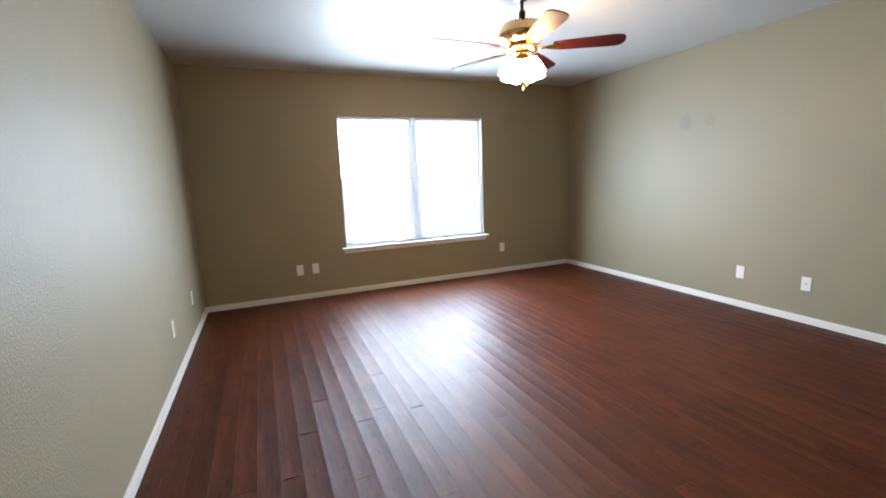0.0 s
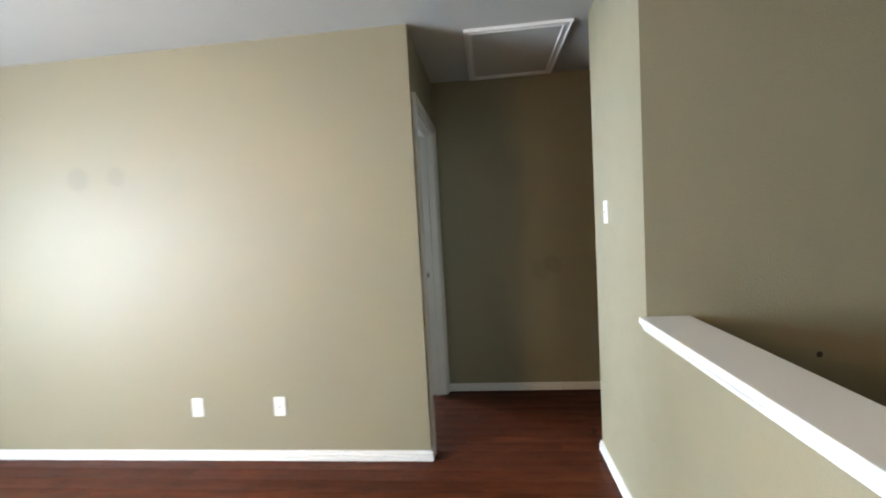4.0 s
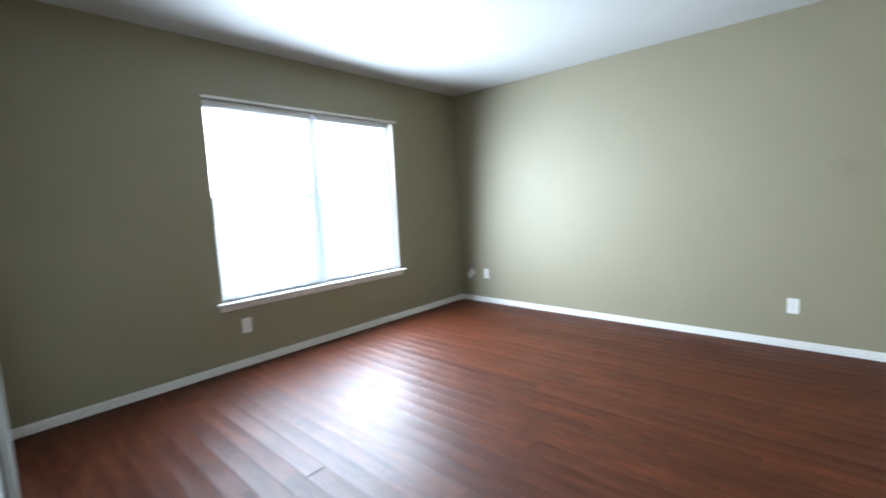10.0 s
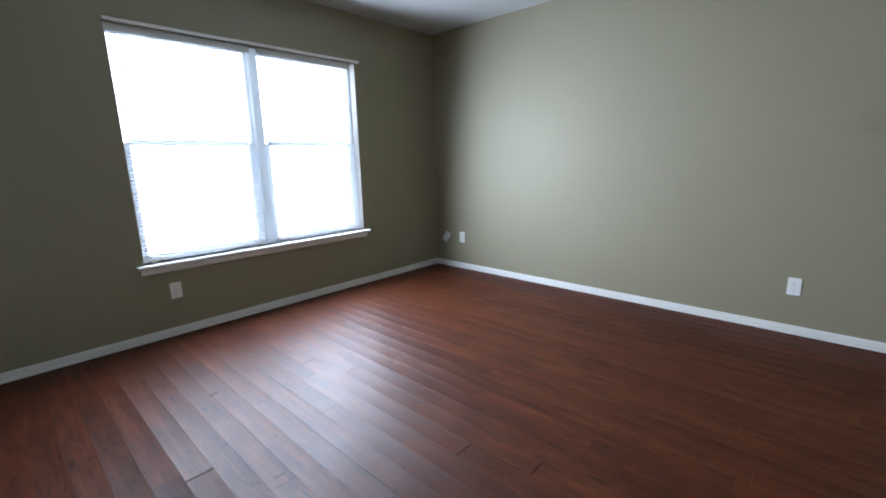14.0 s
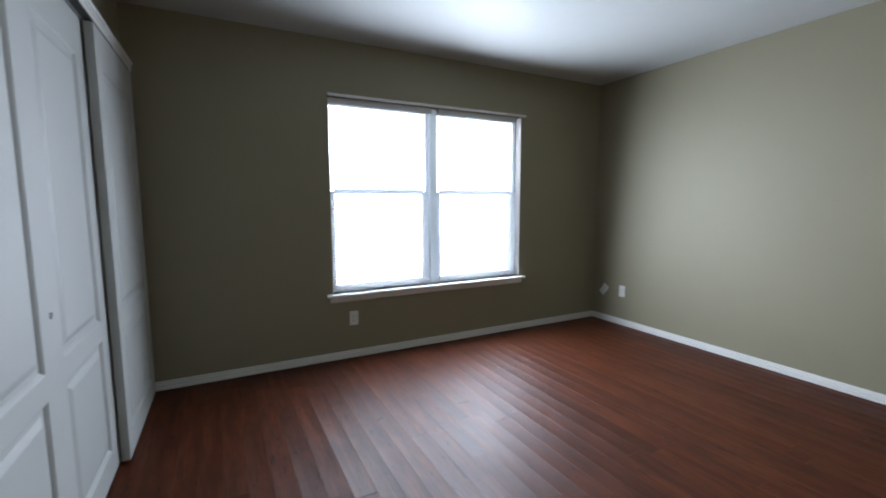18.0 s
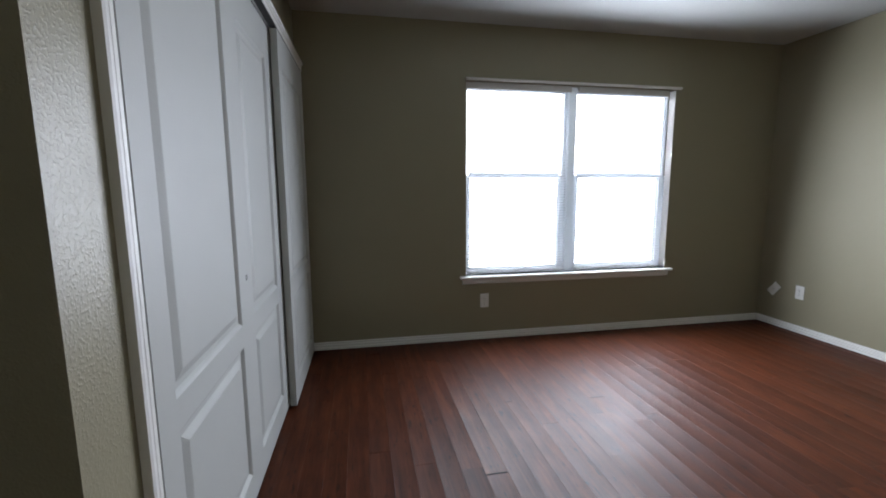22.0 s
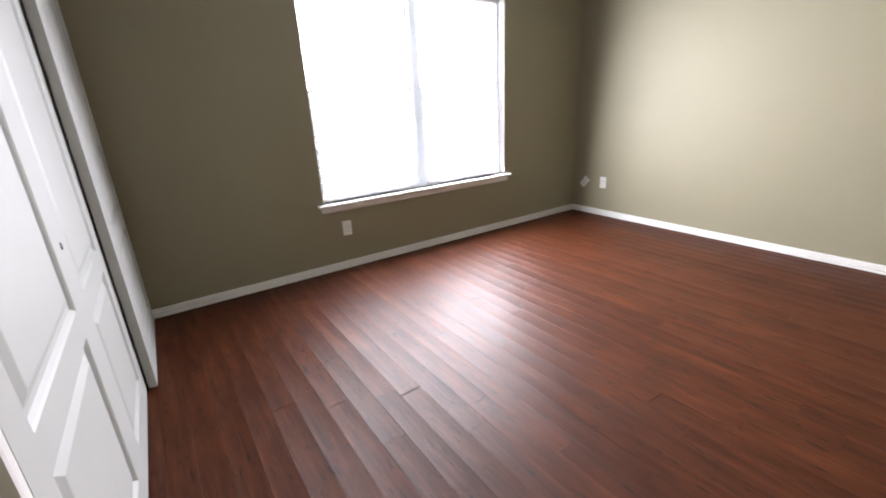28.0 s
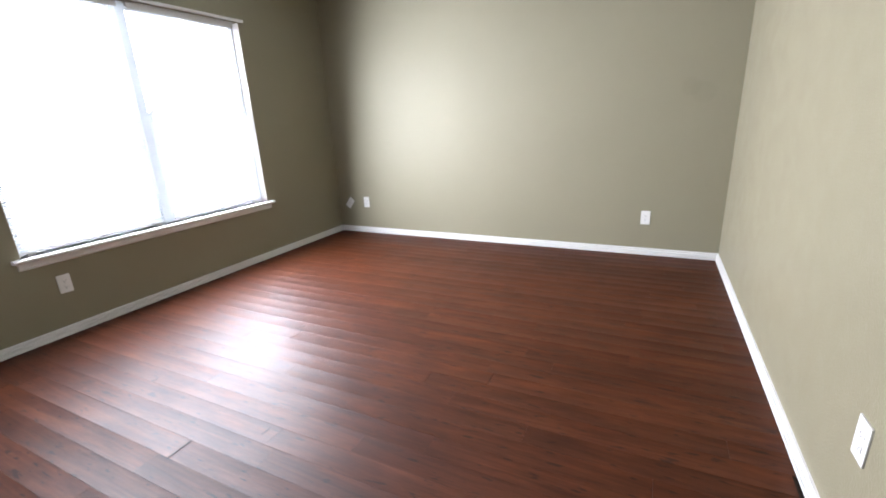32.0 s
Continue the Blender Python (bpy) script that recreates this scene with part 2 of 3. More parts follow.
    l.new(tilt.outputs[0], lean.inputs[1])
    shape = n.new("ShaderNodeMath")
    shape.operation = "MULTIPLY_ADD"
    shape.inputs[1].default_value = .0062
    l.new(cup.outputs[0], shape.inputs[0])
    l.new(lean.outputs[0], shape.inputs[2])
    bp3 = n.new("ShaderNodeBump")
    bp3.inputs["Strength"].default_value, bp3.inputs["Distance"].default_value = 1.0, 1.0
    l.new(shape.outputs[0], bp3.inputs["Height"])
    bp2 = n.new("ShaderNodeBump")
    bp2.inputs["Strength"].default_value, bp2.inputs["Distance"].default_value = .5, .004
    l.new(bp3.outputs[0], bp2.inputs["Normal"])
    l.new(sc.outputs["Fac"], bp2.inputs["Height"])
    l.new(bp2.outputs[0], bp.inputs["Normal"])
    l.new(bp.outputs[0], b.inputs["Normal"])
    return m


def translucent(name, colour, amount):
    m, n, l, b = material(name)
    b.inputs["Base Color"].default_value = (*colour, 1)
    b.inputs["Roughness"].default_value = .45
    tr = n.new("ShaderNodeBsdfTranslucent")
    tr.inputs["Color"].default_value = (*colour, 1)
    ms = n.new("ShaderNodeMixShader")
    ms.inputs[0].default_value = amount
    l.new(b.outputs[0], ms.inputs[1])
    l.new(tr.outputs[0], ms.inputs[2])
    l.new(ms.outputs[0], n["Material Output"].inputs["Surface"])
    return m


WALL = (.230, .206, .136)
M_WALL = textured_paint("olive_satin_wall_paint", WALL, .38, 150.0, .45)
M_WALL_W = textured_paint("olive_satin_wall_paint_coarse", WALL, .54, 120.0, .8)
M_WALL_E = textured_paint("olive_satin_wall_paint_patched", WALL, .50, 150.0, .45,
                          [((XE, -1.778, 1.734), .075, .55), ((XE, -2.025, 1.74), .06, .4)])
M_WALL_N = textured_paint("olive_satin_wall_paint_scuffed", WALL, .38, 150.0, .45,
                          [((-.95, 0, 2.0), .09, .25), ((-.72, 0, 1.97), .07, .2), ((-2.0, 0, 2.12), .08, .2)])
M_WALL_H = textured_paint("olive_satin_wall_paint_stained", WALL, .38, 150.0, .45,
                          [((XH, -4.70, .99), .07, .3), ((XH, -4.60, .95), .08, .22), ((XH, -4.35, 1.75), .16, .10)], (.13, .105, .06))
M_WALL_B = textured_paint("olive_satin_wall_paint_touched_up", WALL, .56, 150.0, .45,
                          [((XB, -3.38, 1.33), .07, .13), ((XB, -3.46, 1.29), .08, .13)], (.16, .14, .085))
M_CEIL = textured_paint("white_textured_ceiling_paint", (.43, .434, .415), .5, 60.0, .5)
M_TRIM = plain("white_gloss_trim_paint", (.66, .65, .62), .35, bump=.05, scale=90, vary=.03)
M_TRIM.node_tree.nodes["Principled BSDF"].inputs["Specular IOR Level"].default_value = .28
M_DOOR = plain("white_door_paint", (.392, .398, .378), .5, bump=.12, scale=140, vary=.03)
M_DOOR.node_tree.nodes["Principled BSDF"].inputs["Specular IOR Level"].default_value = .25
M_PLATE = plain("white_plastic_plate", (.68, .67, .64), .3, vary=.02)
M_DARK = plain("dark_recess", (.015, .014, .013), .7)
M_SLAT = translucent("white_vinyl_slat", (.84, .86, .88), .10)
M_POST = translucent("white_hollow_vinyl_post", (.80, .84, .86), .40)
M_RAIL = translucent("white_hollow_vinyl_rail", (.84, .85, .85), .22)
M_VINYL = translucent("white_hollow_vinyl_frame", (.80, .84, .87), .45)
M_VALANCE = plain("grey_white_valance", (.50, .49, .47), .4, vary=.03)
M_BRASS = plain("polished_brass", (.80, .52, .20), .18, metal=1.0, vary=.08)
M_BRONZE = plain("dark_bronze", (.03, .022, .018), .35, metal=.8)
M_STEEL = plain("satin_steel", (.55, .54, .52), .35, metal=1.0)
M_BLADE = plain("cherry_fan_blade", (.034, .0030, .0018), .5, bump=.1, scale=60, vary=.25)
M_BLADE.node_tree.nodes["Principled BSDF"].inputs["Specular IOR Level"].default_value = .08
M_SHADE = plain("lit_frosted_glass_shade", (.95, .88, .75), .3, emit=(1, .60, .28), power=120.0)
M_HOUSING = plain("polished_brass_housing", (.83, .60, .33), .26, metal=1.0, vary=.06)
M_DOME = plain("white_frosted_glass_dome", (.85, .86, .84), .18, vary=.02)
M_VENT = plain("cream_enamelled_steel", (.62, .56, .38), .45, vary=.05)
M_FLOOR = wood_floor()
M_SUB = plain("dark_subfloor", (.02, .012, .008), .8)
M_SMOKE = plain("aged_white_plastic", (.72, .69, .62), .4, vary=.03)

# ---- mesh helpers ----


def mesh(name, bm, mat, smooth=False):
    me = bpy.data.meshes.new(name)
    bmesh.ops.recalc_face_normals(bm, faces=bm.faces)
    bm.to_mesh(me)
    bm.free()
    if mat:
        me.materials.append(mat)
    if smooth:
        for p in me.polygons:
            p.use_smooth = True
        me.set_sharp_from_angle(angle=radians(35))
    return me


def part(name, bm, mat, parent=None, label="", smooth=False):
    ob = new(name, bm if isinstance(bm, bpy.types.Mesh) else mesh(name, bm, mat, smooth))
    if parent is not None:
        ob.parent = parent
    if label:
        ob["label"] = label
    return ob


def box(x0, x1, y0, y1, z0, z1, bevel=0.0, bm=None, seg=1):
    bm = bm or bmesh.new()
    m = Matrix.Translation(((x0 + x1) / 2, (y0 + y1) / 2, (z0 + z1) / 2)) @ Matrix.Diagonal((abs(x1 - x0), abs(y1 - y0), abs(z1 - z0), 1))
    vs = bmesh.ops.create_cube(bm, size=1, matrix=m)["verts"]
    if bevel:
        es = list({e for v in vs for e in v.link_edges})
        bmesh.ops.bevel(bm, geom=es, offset=bevel, segments=seg, affect="EDGES", profile=.6)
    return bm


def lathe(rings, n=24, bm=None, at=(0, 0, 0), cap=True):
    """A turned shape from rings (radius, z)."""
    bm = bm or bmesh.new()
    loops = []
    for r, z in rings:
        loops.append([bm.verts.new((at[0] + r * math.cos(2 * math.pi * k / n), at[1] + r * math.sin(2 * math.pi * k / n), at[2] + z)) for k in range(n)])
    for a, b in zip(loops, loops[1:]):
        for k in range(n):
            bm.faces.new((a[k], a[(k + 1) % n], b[(k + 1) % n], b[k]))
    if cap:
        bm.faces.new(loops[0])
        bm.faces.new(loops[-1])
    return bm


def empty(name, at=(0, 0, 0), **tags):
    ob = new(name)
    ob.empty_display_size = .05
    ob.location = at
    return tagged(ob, **tags)


def panel_wall(name, axis, a, b, u0, u1, z0, z1, mat, holes=(), label="", category="wall"):
    """A wall from a to b along axis ('x' or 'y' is its thickness), u0..u1 along it, with holes (u0, u1, z0, z1) right through."""
    us = sorted({u0, u1, *(h[0] for h in holes), *(h[1] for h in holes)})
    zs = sorted({z0, z1, *(h[2] for h in holes), *(h[3] for h in holes)})
    us, zs = [u for u in us if u0 <= u <= u1], [z for z in zs if z0 <= z <= z1]

    def solid(i, j):
        if not (0 <= i < len(us) - 1 and 0 <= j < len(zs) - 1):
            return False
        u, z = (us[i] + us[i + 1]) / 2, (zs[j] + zs[j + 1]) / 2
        return not any(h[0] < u < h[1] and h[2] < z < h[3] for h in holes)

    bm = bmesh.new()

    def quad(*pts):
        bm.faces.new([bm.verts.new((p[0], p[1], p[2]) if axis == "x" else (p[1], p[0], p[2])) for p in pts])

    for i in range(len(us) - 1):
        for j in range(len(zs) - 1):
            if not solid(i, j):
                continue
            p, q, r, s = us[i], us[i + 1], zs[j], zs[j + 1]
            for c in (a, b):
                quad((c, p, r), (c, q, r), (c, q, s), (c, p, s))
            if not solid(i - 1, j):
                quad((a, p, r), (b, p, r), (b, p, s), (a, p, s))
            if not solid(i + 1, j):
                quad((a, q, r), (b, q, r), (b, q, s), (a, q, s))
            if not solid(i, j - 1):
                quad((a, p, r), (b, p, r), (b, q, r), (a, q, r))
            if not solid(i, j + 1):
                quad((a, p, s), (b, p, s), (b, q, s), (a, q, s))
    bmesh.ops.remove_doubles(bm, verts=bm.verts, dist=1e-5)
    return tagged(part(name, bm, mat), label or "olive-beige satin painted wall with knock-down texture", category, kind="structure")


def sweep(profile, a, b, out, bm=None, ends=(0.0, 0.0)):
    """A moulding: profile of (out, up) points drawn from a to b; out is the unit direction off the wall; ends: how far the outer edge is mitred in (+) or out (-)."""
    bm = bm or bmesh.new()
    a, b, out = Vector(a), Vector(b), Vector(out)
    d = (b - a).normalized()
    up = Vector((0, 0, 1)) if abs(d.z) < .5 else Vector(out.cross(d)).normalized()
    first = [bm.verts.new(a + out * p + up * q + d * (p * ends[0])) for p, q in profile]
    last = [bm.verts.new(b + out * p + up * q - d * (p * ends[1])) for p, q in profile]
    n = len(profile)
    for k in range(n):
        bm.faces.new((first[k], first[(k + 1) % n], last[(k + 1) % n], last[k]))
    bm.faces.new(first)
    bm.faces.new(last)
    return bm

# ---- structure ----
T = .12
panel_wall("wall_north", "y", YN, YN + .14, XW - T, .0695, -.02, H + .02, M_WALL_N, [WIN_A[:2] + WIN_A[2:]])
panel_wall("wall_north_bedroom", "y", YBN, YBN + .14, .0695, XB + T, -.02, H + .02, M_WALL, [WIN_B[:2] + WIN_B[2:]])
panel_wall("wall_west", "x", XW - T, XW, STAIR_S - T, YN, -2.6, H + .02, M_WALL_W)
panel_wall("wall_east", "x", XE, XE + .115, YH, YN, -.02, H + .02, M_WALL_E, label="olive-beige satin wall with two darker paint patches")
panel_wall("wall_hall_north", "y", YH, YB, XE + .115, XH + .115, -.02, H + .02, M_WALL, [(DOOR[0], DOOR[1], -.03, DOOR[2])])
panel_wall("wall_hall_end", "x", XH, XH + .115, STAIR_S - T, YH, -.02, H + .02, M_WALL_H)
panel_wall("wall_stair_east", "x", XST, XHC, STAIR_S, YS, -2.6, H + .02, M_WALL)
panel_wall("wall_stair_south", "y", STAIR_S - T, STAIR_S, XW, XH, -2.6, H + .02, M_WALL)
panel_wall("wall_bedroom_south", "y", YB - .12, YB, XH + .115, XB, -.02, H + .02, M_WALL)
panel_wall("wall_bedroom_east", "x", XB, XB + T, YB - .12, YBN, -.02, H + .02, M_WALL_B)
SKEW = Matrix.Translation((XC, YBN, 0)) @ Matrix.Rotation(radians(-.75), 4, "Z") @ Matrix.Translation((-XC, -YBN, 0))


def askew(ob):
    ob.matrix_basis = SKEW @ ob.matrix_basis
    return ob


askew(panel_wall("wall_closet_front", "x", XC - .10, XC, YC, YBN, -.02, H + .02, M_WALL, [(CLO[0], CLO[1], -.03, CLO[2])]))
panel_wall("wall_closet_end", "y", YC - .004, YC + .11, XE + .115, XC - .033, -.02, H + .02, M_WALL)
HALF_W = -3.15
panel_wall("half_wall", "y", YS - .13, YS, HALF_W, XST, -2.6, .915, M_WALL, label="olive-beige half wall guarding the stairwell")
panel_wall("wall_stair_west", "x", HALF_W - .02, HALF_W, STAIR_S, YS - .13, -2.6, -.015, M_WALL)
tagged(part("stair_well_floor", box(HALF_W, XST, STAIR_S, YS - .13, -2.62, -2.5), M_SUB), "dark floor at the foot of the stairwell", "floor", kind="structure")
for name, x0, x1 in (("ceiling_loft", XW - T, .0695), ("ceiling_bedroom", .0695, XB + T)):
    tagged(part(name, box(x0, x1, STAIR_S - T, .2, H, H + .1), M_CEIL), "white textured painted ceiling", "ceiling", kind="structure")

# bright overcast sky beyond the windows
M_HAZE = plain("overcast_sky_haze", (.8, .85, .9), 1.0, emit=(.90, .96, 1.0), power=14.0)
tagged(part("backdrop_sky", box(-60, 60, 60, 60.2, -30, 60), M_HAZE), "plain bright overcast sky beyond the windows", "sky", kind="structure")

# ---- floors: slabs with planks that run towards the windows ----
PLANK_W, PLANK_L, PLANK_X = .0985, 1.22, 1.790
JOINTS = {0: -1.606, 3: -1.015, 8: -1.065, 10: -1.31, -52: -2.72, -55: -2.724, -57: -2.393, -58: -2.712, -59: -3.035}   # where a board ends, by its row


def plank_mesh(crown):
    """A plank of unit size, crowned or cupped across its width, with eased edges."""
    bm = bmesh.new()
    across = [(-.5, -.010), (-.5, -.0003), (-.492, 0), (-.25, crown * .75), (0, crown), (.25, crown * .75), (.492, 0), (.5, -.0003), (.5, -.010)]
    rows = [[bm.verts.new((x, y, z - (.0002 if end and z > -.005 else 0))) for x, z in across] for y, end in ((-.5, 1), (-.4985, 0), (.4985, 0), (.5, 1))]
    for p, q in zip(rows, rows[1:]):
        for k in range(len(across) - 1):
            bm.faces.new((p[k], p[k + 1], q[k + 1], q[k]))
    bm.faces.new(rows[0])
    bm.faces.new(rows[-1])
    return mesh("plank", bm, M_FLOOR)


PLANKS = [plank_mesh(c) for c in (-.0001, -.0002, .0001, -.0003)]


def floor_area(name, label, rects):
    bm = bmesh.new()
    for x0, x1, y0, y1 in rects:
        box(x0, x1, y0, y1, -.06, -.006, bm=bm)
    slab = tagged(part(name, bm, M_SUB), label, "floor", kind="structure")
    rnd = random.Random(name)
    for x0, x1, y0, y1 in rects:
        k0, k1 = math.floor((x0 - PLANK_X) / PLANK_W), math.ceil((x1 - PLANK_X) / PLANK_W)
        for k in range(k0, k1):
            a, b = max(x0, PLANK_X + k * PLANK_W), min(x1, PLANK_X + (k + 1) * PLANK_W)
            if b - a < .012:
                continue
            y = JOINTS.get(k, y0 - PLANK_L * random.Random(k * 7 + 3).random())
            y -= PLANK_L * math.ceil((y - y0) / PLANK_L)
            while y < y1:
                c, d = max(y, y0), min(y + PLANK_L, y1)
                y += PLANK_L
                if d - c < .03:
                    continue
                ob = new("plank", rnd.choice(PLANKS))
                ob.parent = slab
                ob.scale = (b - a - .0004, d - c - .0006, 1)
                ob.location = ((a + b) / 2, (c + d) / 2, rnd.uniform(-.0004, .0002))
                ob.rotation_euler = (rnd.gauss(0, .0005), rnd.gauss(0, .0035), 0)
    return slab


# ---- mouldings ----
BASE = [(0, .004), (.015, .004), (.015, .020), (.003, .022), (.003, .029), (.0145, .031), (.0145, .041), (.003, .043), (.003, .050), (.011, .053), (.009, .061), (0, .062)]


def baseboard(runs):
    """runs: (a, b, out, mitre at a, mitre at b); one thing a run."""
    for a, b, out, ma, mb in runs:
        tagged(part("baseboard", sweep(BASE, (*a, 0), (*b, 0), (*out, 0), ends=(ma, mb)), M_TRIM), "white glossy stepped wooden baseboard along the wall", "baseboard", kind="structure")


N_, S_, E_, W_ = (0, 1), (0, -1), (1, 0), (-1, 0)
baseboard([
    ((XW, YN), (XE, YN), S_, 1, 1),
    ((XE, YH), (XE, YN), W_, -1, 1),
    ((XW, STAIR_S), (XW, YN), E_, 1, 1),
    ((XE, YH), (DOOR[0] - .062, YH), S_, -1, 0),
    ((XH, STAIR_S), (XH, YH), W_, 0, 1),
    ((XST - 2.5, YS), (XHC, YS), N_, 0, -1),
    ((XHC, STAIR_S), (XHC, YS), E_, 0, -1),
    ((XC, YBN), (XB, YBN), S_, 0, 1),
    ((XB, YB), (XB, YBN), W_, 1, 1),
    ((DOOR[1] + .062, YB), (XB, YB), N_, 0, 1),
    ((XE + .115, YC), (XC - .0355, YC), S_, 0, 0),
    ((XE + .115, YB), (XE + .115, YC), E_, 0, 1),
])
CASING = [(0, 0), (.008, 0), (.011, .004), (.011, .017), (.0075, .020), (.0075, .023), (.014, .026), (.014, .033), (.0105, .036), (.0105, .039), (.019, .043), (.021, .050), (.019, .058), (0, .058)]


def casing(y, out, x0, x1, top, parent):
    """A door casing on a wall at y: two legs and a head, mitred."""
    o = Vector((0, out, 0))
    for x, s in ((x0, -1), (x1, 1)):
        bm = bmesh.new()
        rows = []
        for z, k in ((0, 0), (top, 1)):
            rows.append([bm.verts.new((x + s * q, y + out * p, z + k * q)) for p, q in CASING])
        n = len(CASING)
        for i in range(n):
            bm.faces.new((rows[0][i], rows[0][(i + 1) % n], rows[1][(i + 1) % n], rows[1][i]))
        bm.faces.new(rows[0])
        part("casing_leg", bm, M_TRIM, parent)
    bm = bmesh.new()
    rows = [[bm.verts.new((x + s * q, y + out * p, top + q)) for p, q in CASING] for x, s in ((x0, -1), (x1, 1))]
    n = len(CASING)
    for i in range(n):
        bm.faces.new((rows[0][i], rows[0][(i + 1) % n], rows[1][(i + 1) % n], rows[1][i]))
    part("casing_head", bm, M_TRIM, parent)


# door frame between hall and bedroom
frame_ob = empty("door_frame", ((DOOR[0] + DOOR[1]) / 2, YH, 0), label="white painted wooden door frame with stepped casing", category="door frame", kind="structure")


def hang(parent):
    """Keeps the parts of a thing, built in world places, where they are."""
    bpy.context.view_layer.update()
    for ob in parent.children:
        ob.matrix_parent_inverse = parent.matrix_basis.inverted()
    return parent


for yy, oo in ((YH, -1), (YB, 1)):
    casing(yy, oo, DOOR[0] + .006, DOOR[1] - .006, DOOR[2] - .006, frame_ob)
part("jamb", box(DOOR[0], DOOR[0] + .02, YH + .001, YB - .001, 0, DOOR[2] - .02, .002), M_TRIM, frame_ob)
part("jamb", box(DOOR[1] - .02, DOOR[1], YH + .001, YB - .001, 0, DOOR[2] - .02, .002), M_TRIM, frame_ob)
part("head_jamb", box(DOOR[0], DOOR[1], YH + .001, YB - .001, DOOR[2] - .02, DOOR[2], .002), M_TRIM, frame_ob)
part("stop", box(DOOR[1] - .032, DOOR[1] - .02, YH + .05, YH + .085, 0, DOOR[2] - .02, .003), M_TRIM, frame_ob)
part("stop", box(DOOR[0] + .02, DOOR[0] + .032, YH + .05, YH + .085, 0, DOOR[2] - .02, .003), M_TRIM, frame_ob)
part("head_stop", box(DOOR[0] + .032, DOOR[1] - .032, YH + .05, YH + .085, DOOR[2] - .032, DOOR[2] - .02, .003), M_TRIM, frame_ob)
bm = box(DOOR[1] - .0215, DOOR[1] - .0195, YB - .04, YB - .012, .93, .99, .0008)
strike = part("strike_plate", bm, M_STEEL, frame_ob, "steel strike plate with a latch hole")
part("latch_hole", box(DOOR[1] - .0222, DOOR[1] - .0213, YB - .032, YB - .020, .945, .975), M_DARK, strike)
hang(frame_ob)
strike.matrix_parent_inverse = frame_ob.matrix_basis.inverted()


def panel_leaf(w, h, t, cols, rows, both=True):
    """A moulded panel door leaf: x 0..w, z 0..h, y 0..t, front at y=0. cols, rows: spans of the panels."""
    bm = bmesh.new()
    faces = ((0.0, 1),) + (((t, -1),) if both else ())
    xs = sorted({0, w, *(v for c in cols for v in c)})
    zs = sorted({0, h, *(v for r in rows for v in r)})
    for y, s in faces:
        for i in range(len(xs) - 1):
            for j in range(len(zs) - 1):
                a, b, c, d = xs[i], xs[i + 1], zs[j], zs[j + 1]
                if (a, b) in cols and (c, d) in rows:
                    # ovolo down, flat channel, raised field
                    loops = []
                    for inset, depth in ((0, 0), (.006, .004), (.014, .011), (.030, .011), (.052, .003), (.056, .002)):
                        loops.append([bm.verts.new((px, y + s * depth, pz)) for px, pz in ((a + inset, c + inset), (b - inset, c + inset), (b - inset, d - inset), (a + inset, d - inset))])
                    for p, q in zip(loops, loops[1:]):
                        for k in range(4):
                            bm.faces.new((p[k], p[(k + 1) % 4], q[(k + 1) % 4], q[k]))
                    bm.faces.new(loops[-1])
                else:
                    bm.faces.new([bm.verts.new(v) for v in ((a, y, c), (b, y, c), (b, y, d), (a, y, d))])
    if not both:
        bm.faces.new([bm.verts.new(v) for v in ((0, t, 0), (w, t, 0), (w, t, h), (0, t, h))])
    for q in (((0, 0, 0), (0, t, 0), (0, t, h), (0, 0, h)), ((w, 0, 0), (w, t, 0), (w, t, h), (w, 0, h)), ((0, 0, 0), (w, 0, 0), (w, t, 0), (0, t, 0)), ((0, 0, h), (w, 0, h), (w, t, h), (0, t, h))):
        bm.faces.new([bm.verts.new(v) for v in q])
    bmesh.ops.remove_doubles(bm, verts=bm.verts, dist=1e-5)
    return bm


# the bedroom door, open into the entry
door = empty("bedroom_door", (DOOR[0] + .024, YB - .005, .012), label="white moulded panel door, standing open into the bedroom entry", category="door")
lw = DOOR[1] - DOOR[0] - .048
part("leaf", panel_leaf(lw, 2.0, .035, [(.10, .31), (.36, lw - .10)], [(.22, .72), (.84, 1.86)]), M_DOOR, door)
for z in (.2, 1.0, 1.8):
    part("hinge", lathe([(.0055, 0), (.0055, .08)], 10, at=(-.004, .04, z)), M_STEEL, door, "satin steel hinge")
for s, y in ((-1, 0), (1, .035)):
    kb = lathe([(.028, 0), (.028, .006), (.011, .012), (.011, .03), (.026, .04), (.028, .052), (.02, .062), (.0, .065)], 18)
    bmesh.ops.transform(kb, matrix=Matrix.Translation((lw - .06, y, .88)) @ Matrix.Rotation(radians(90 * (1 if s < 0 else -1)), 4, "X"), verts=kb.verts)
    part("knob", kb, M_STEEL, door, "satin steel door knob", True)
door.rotation_euler = (0, 0, radians(75.3))

# ---- windows and blinds ----


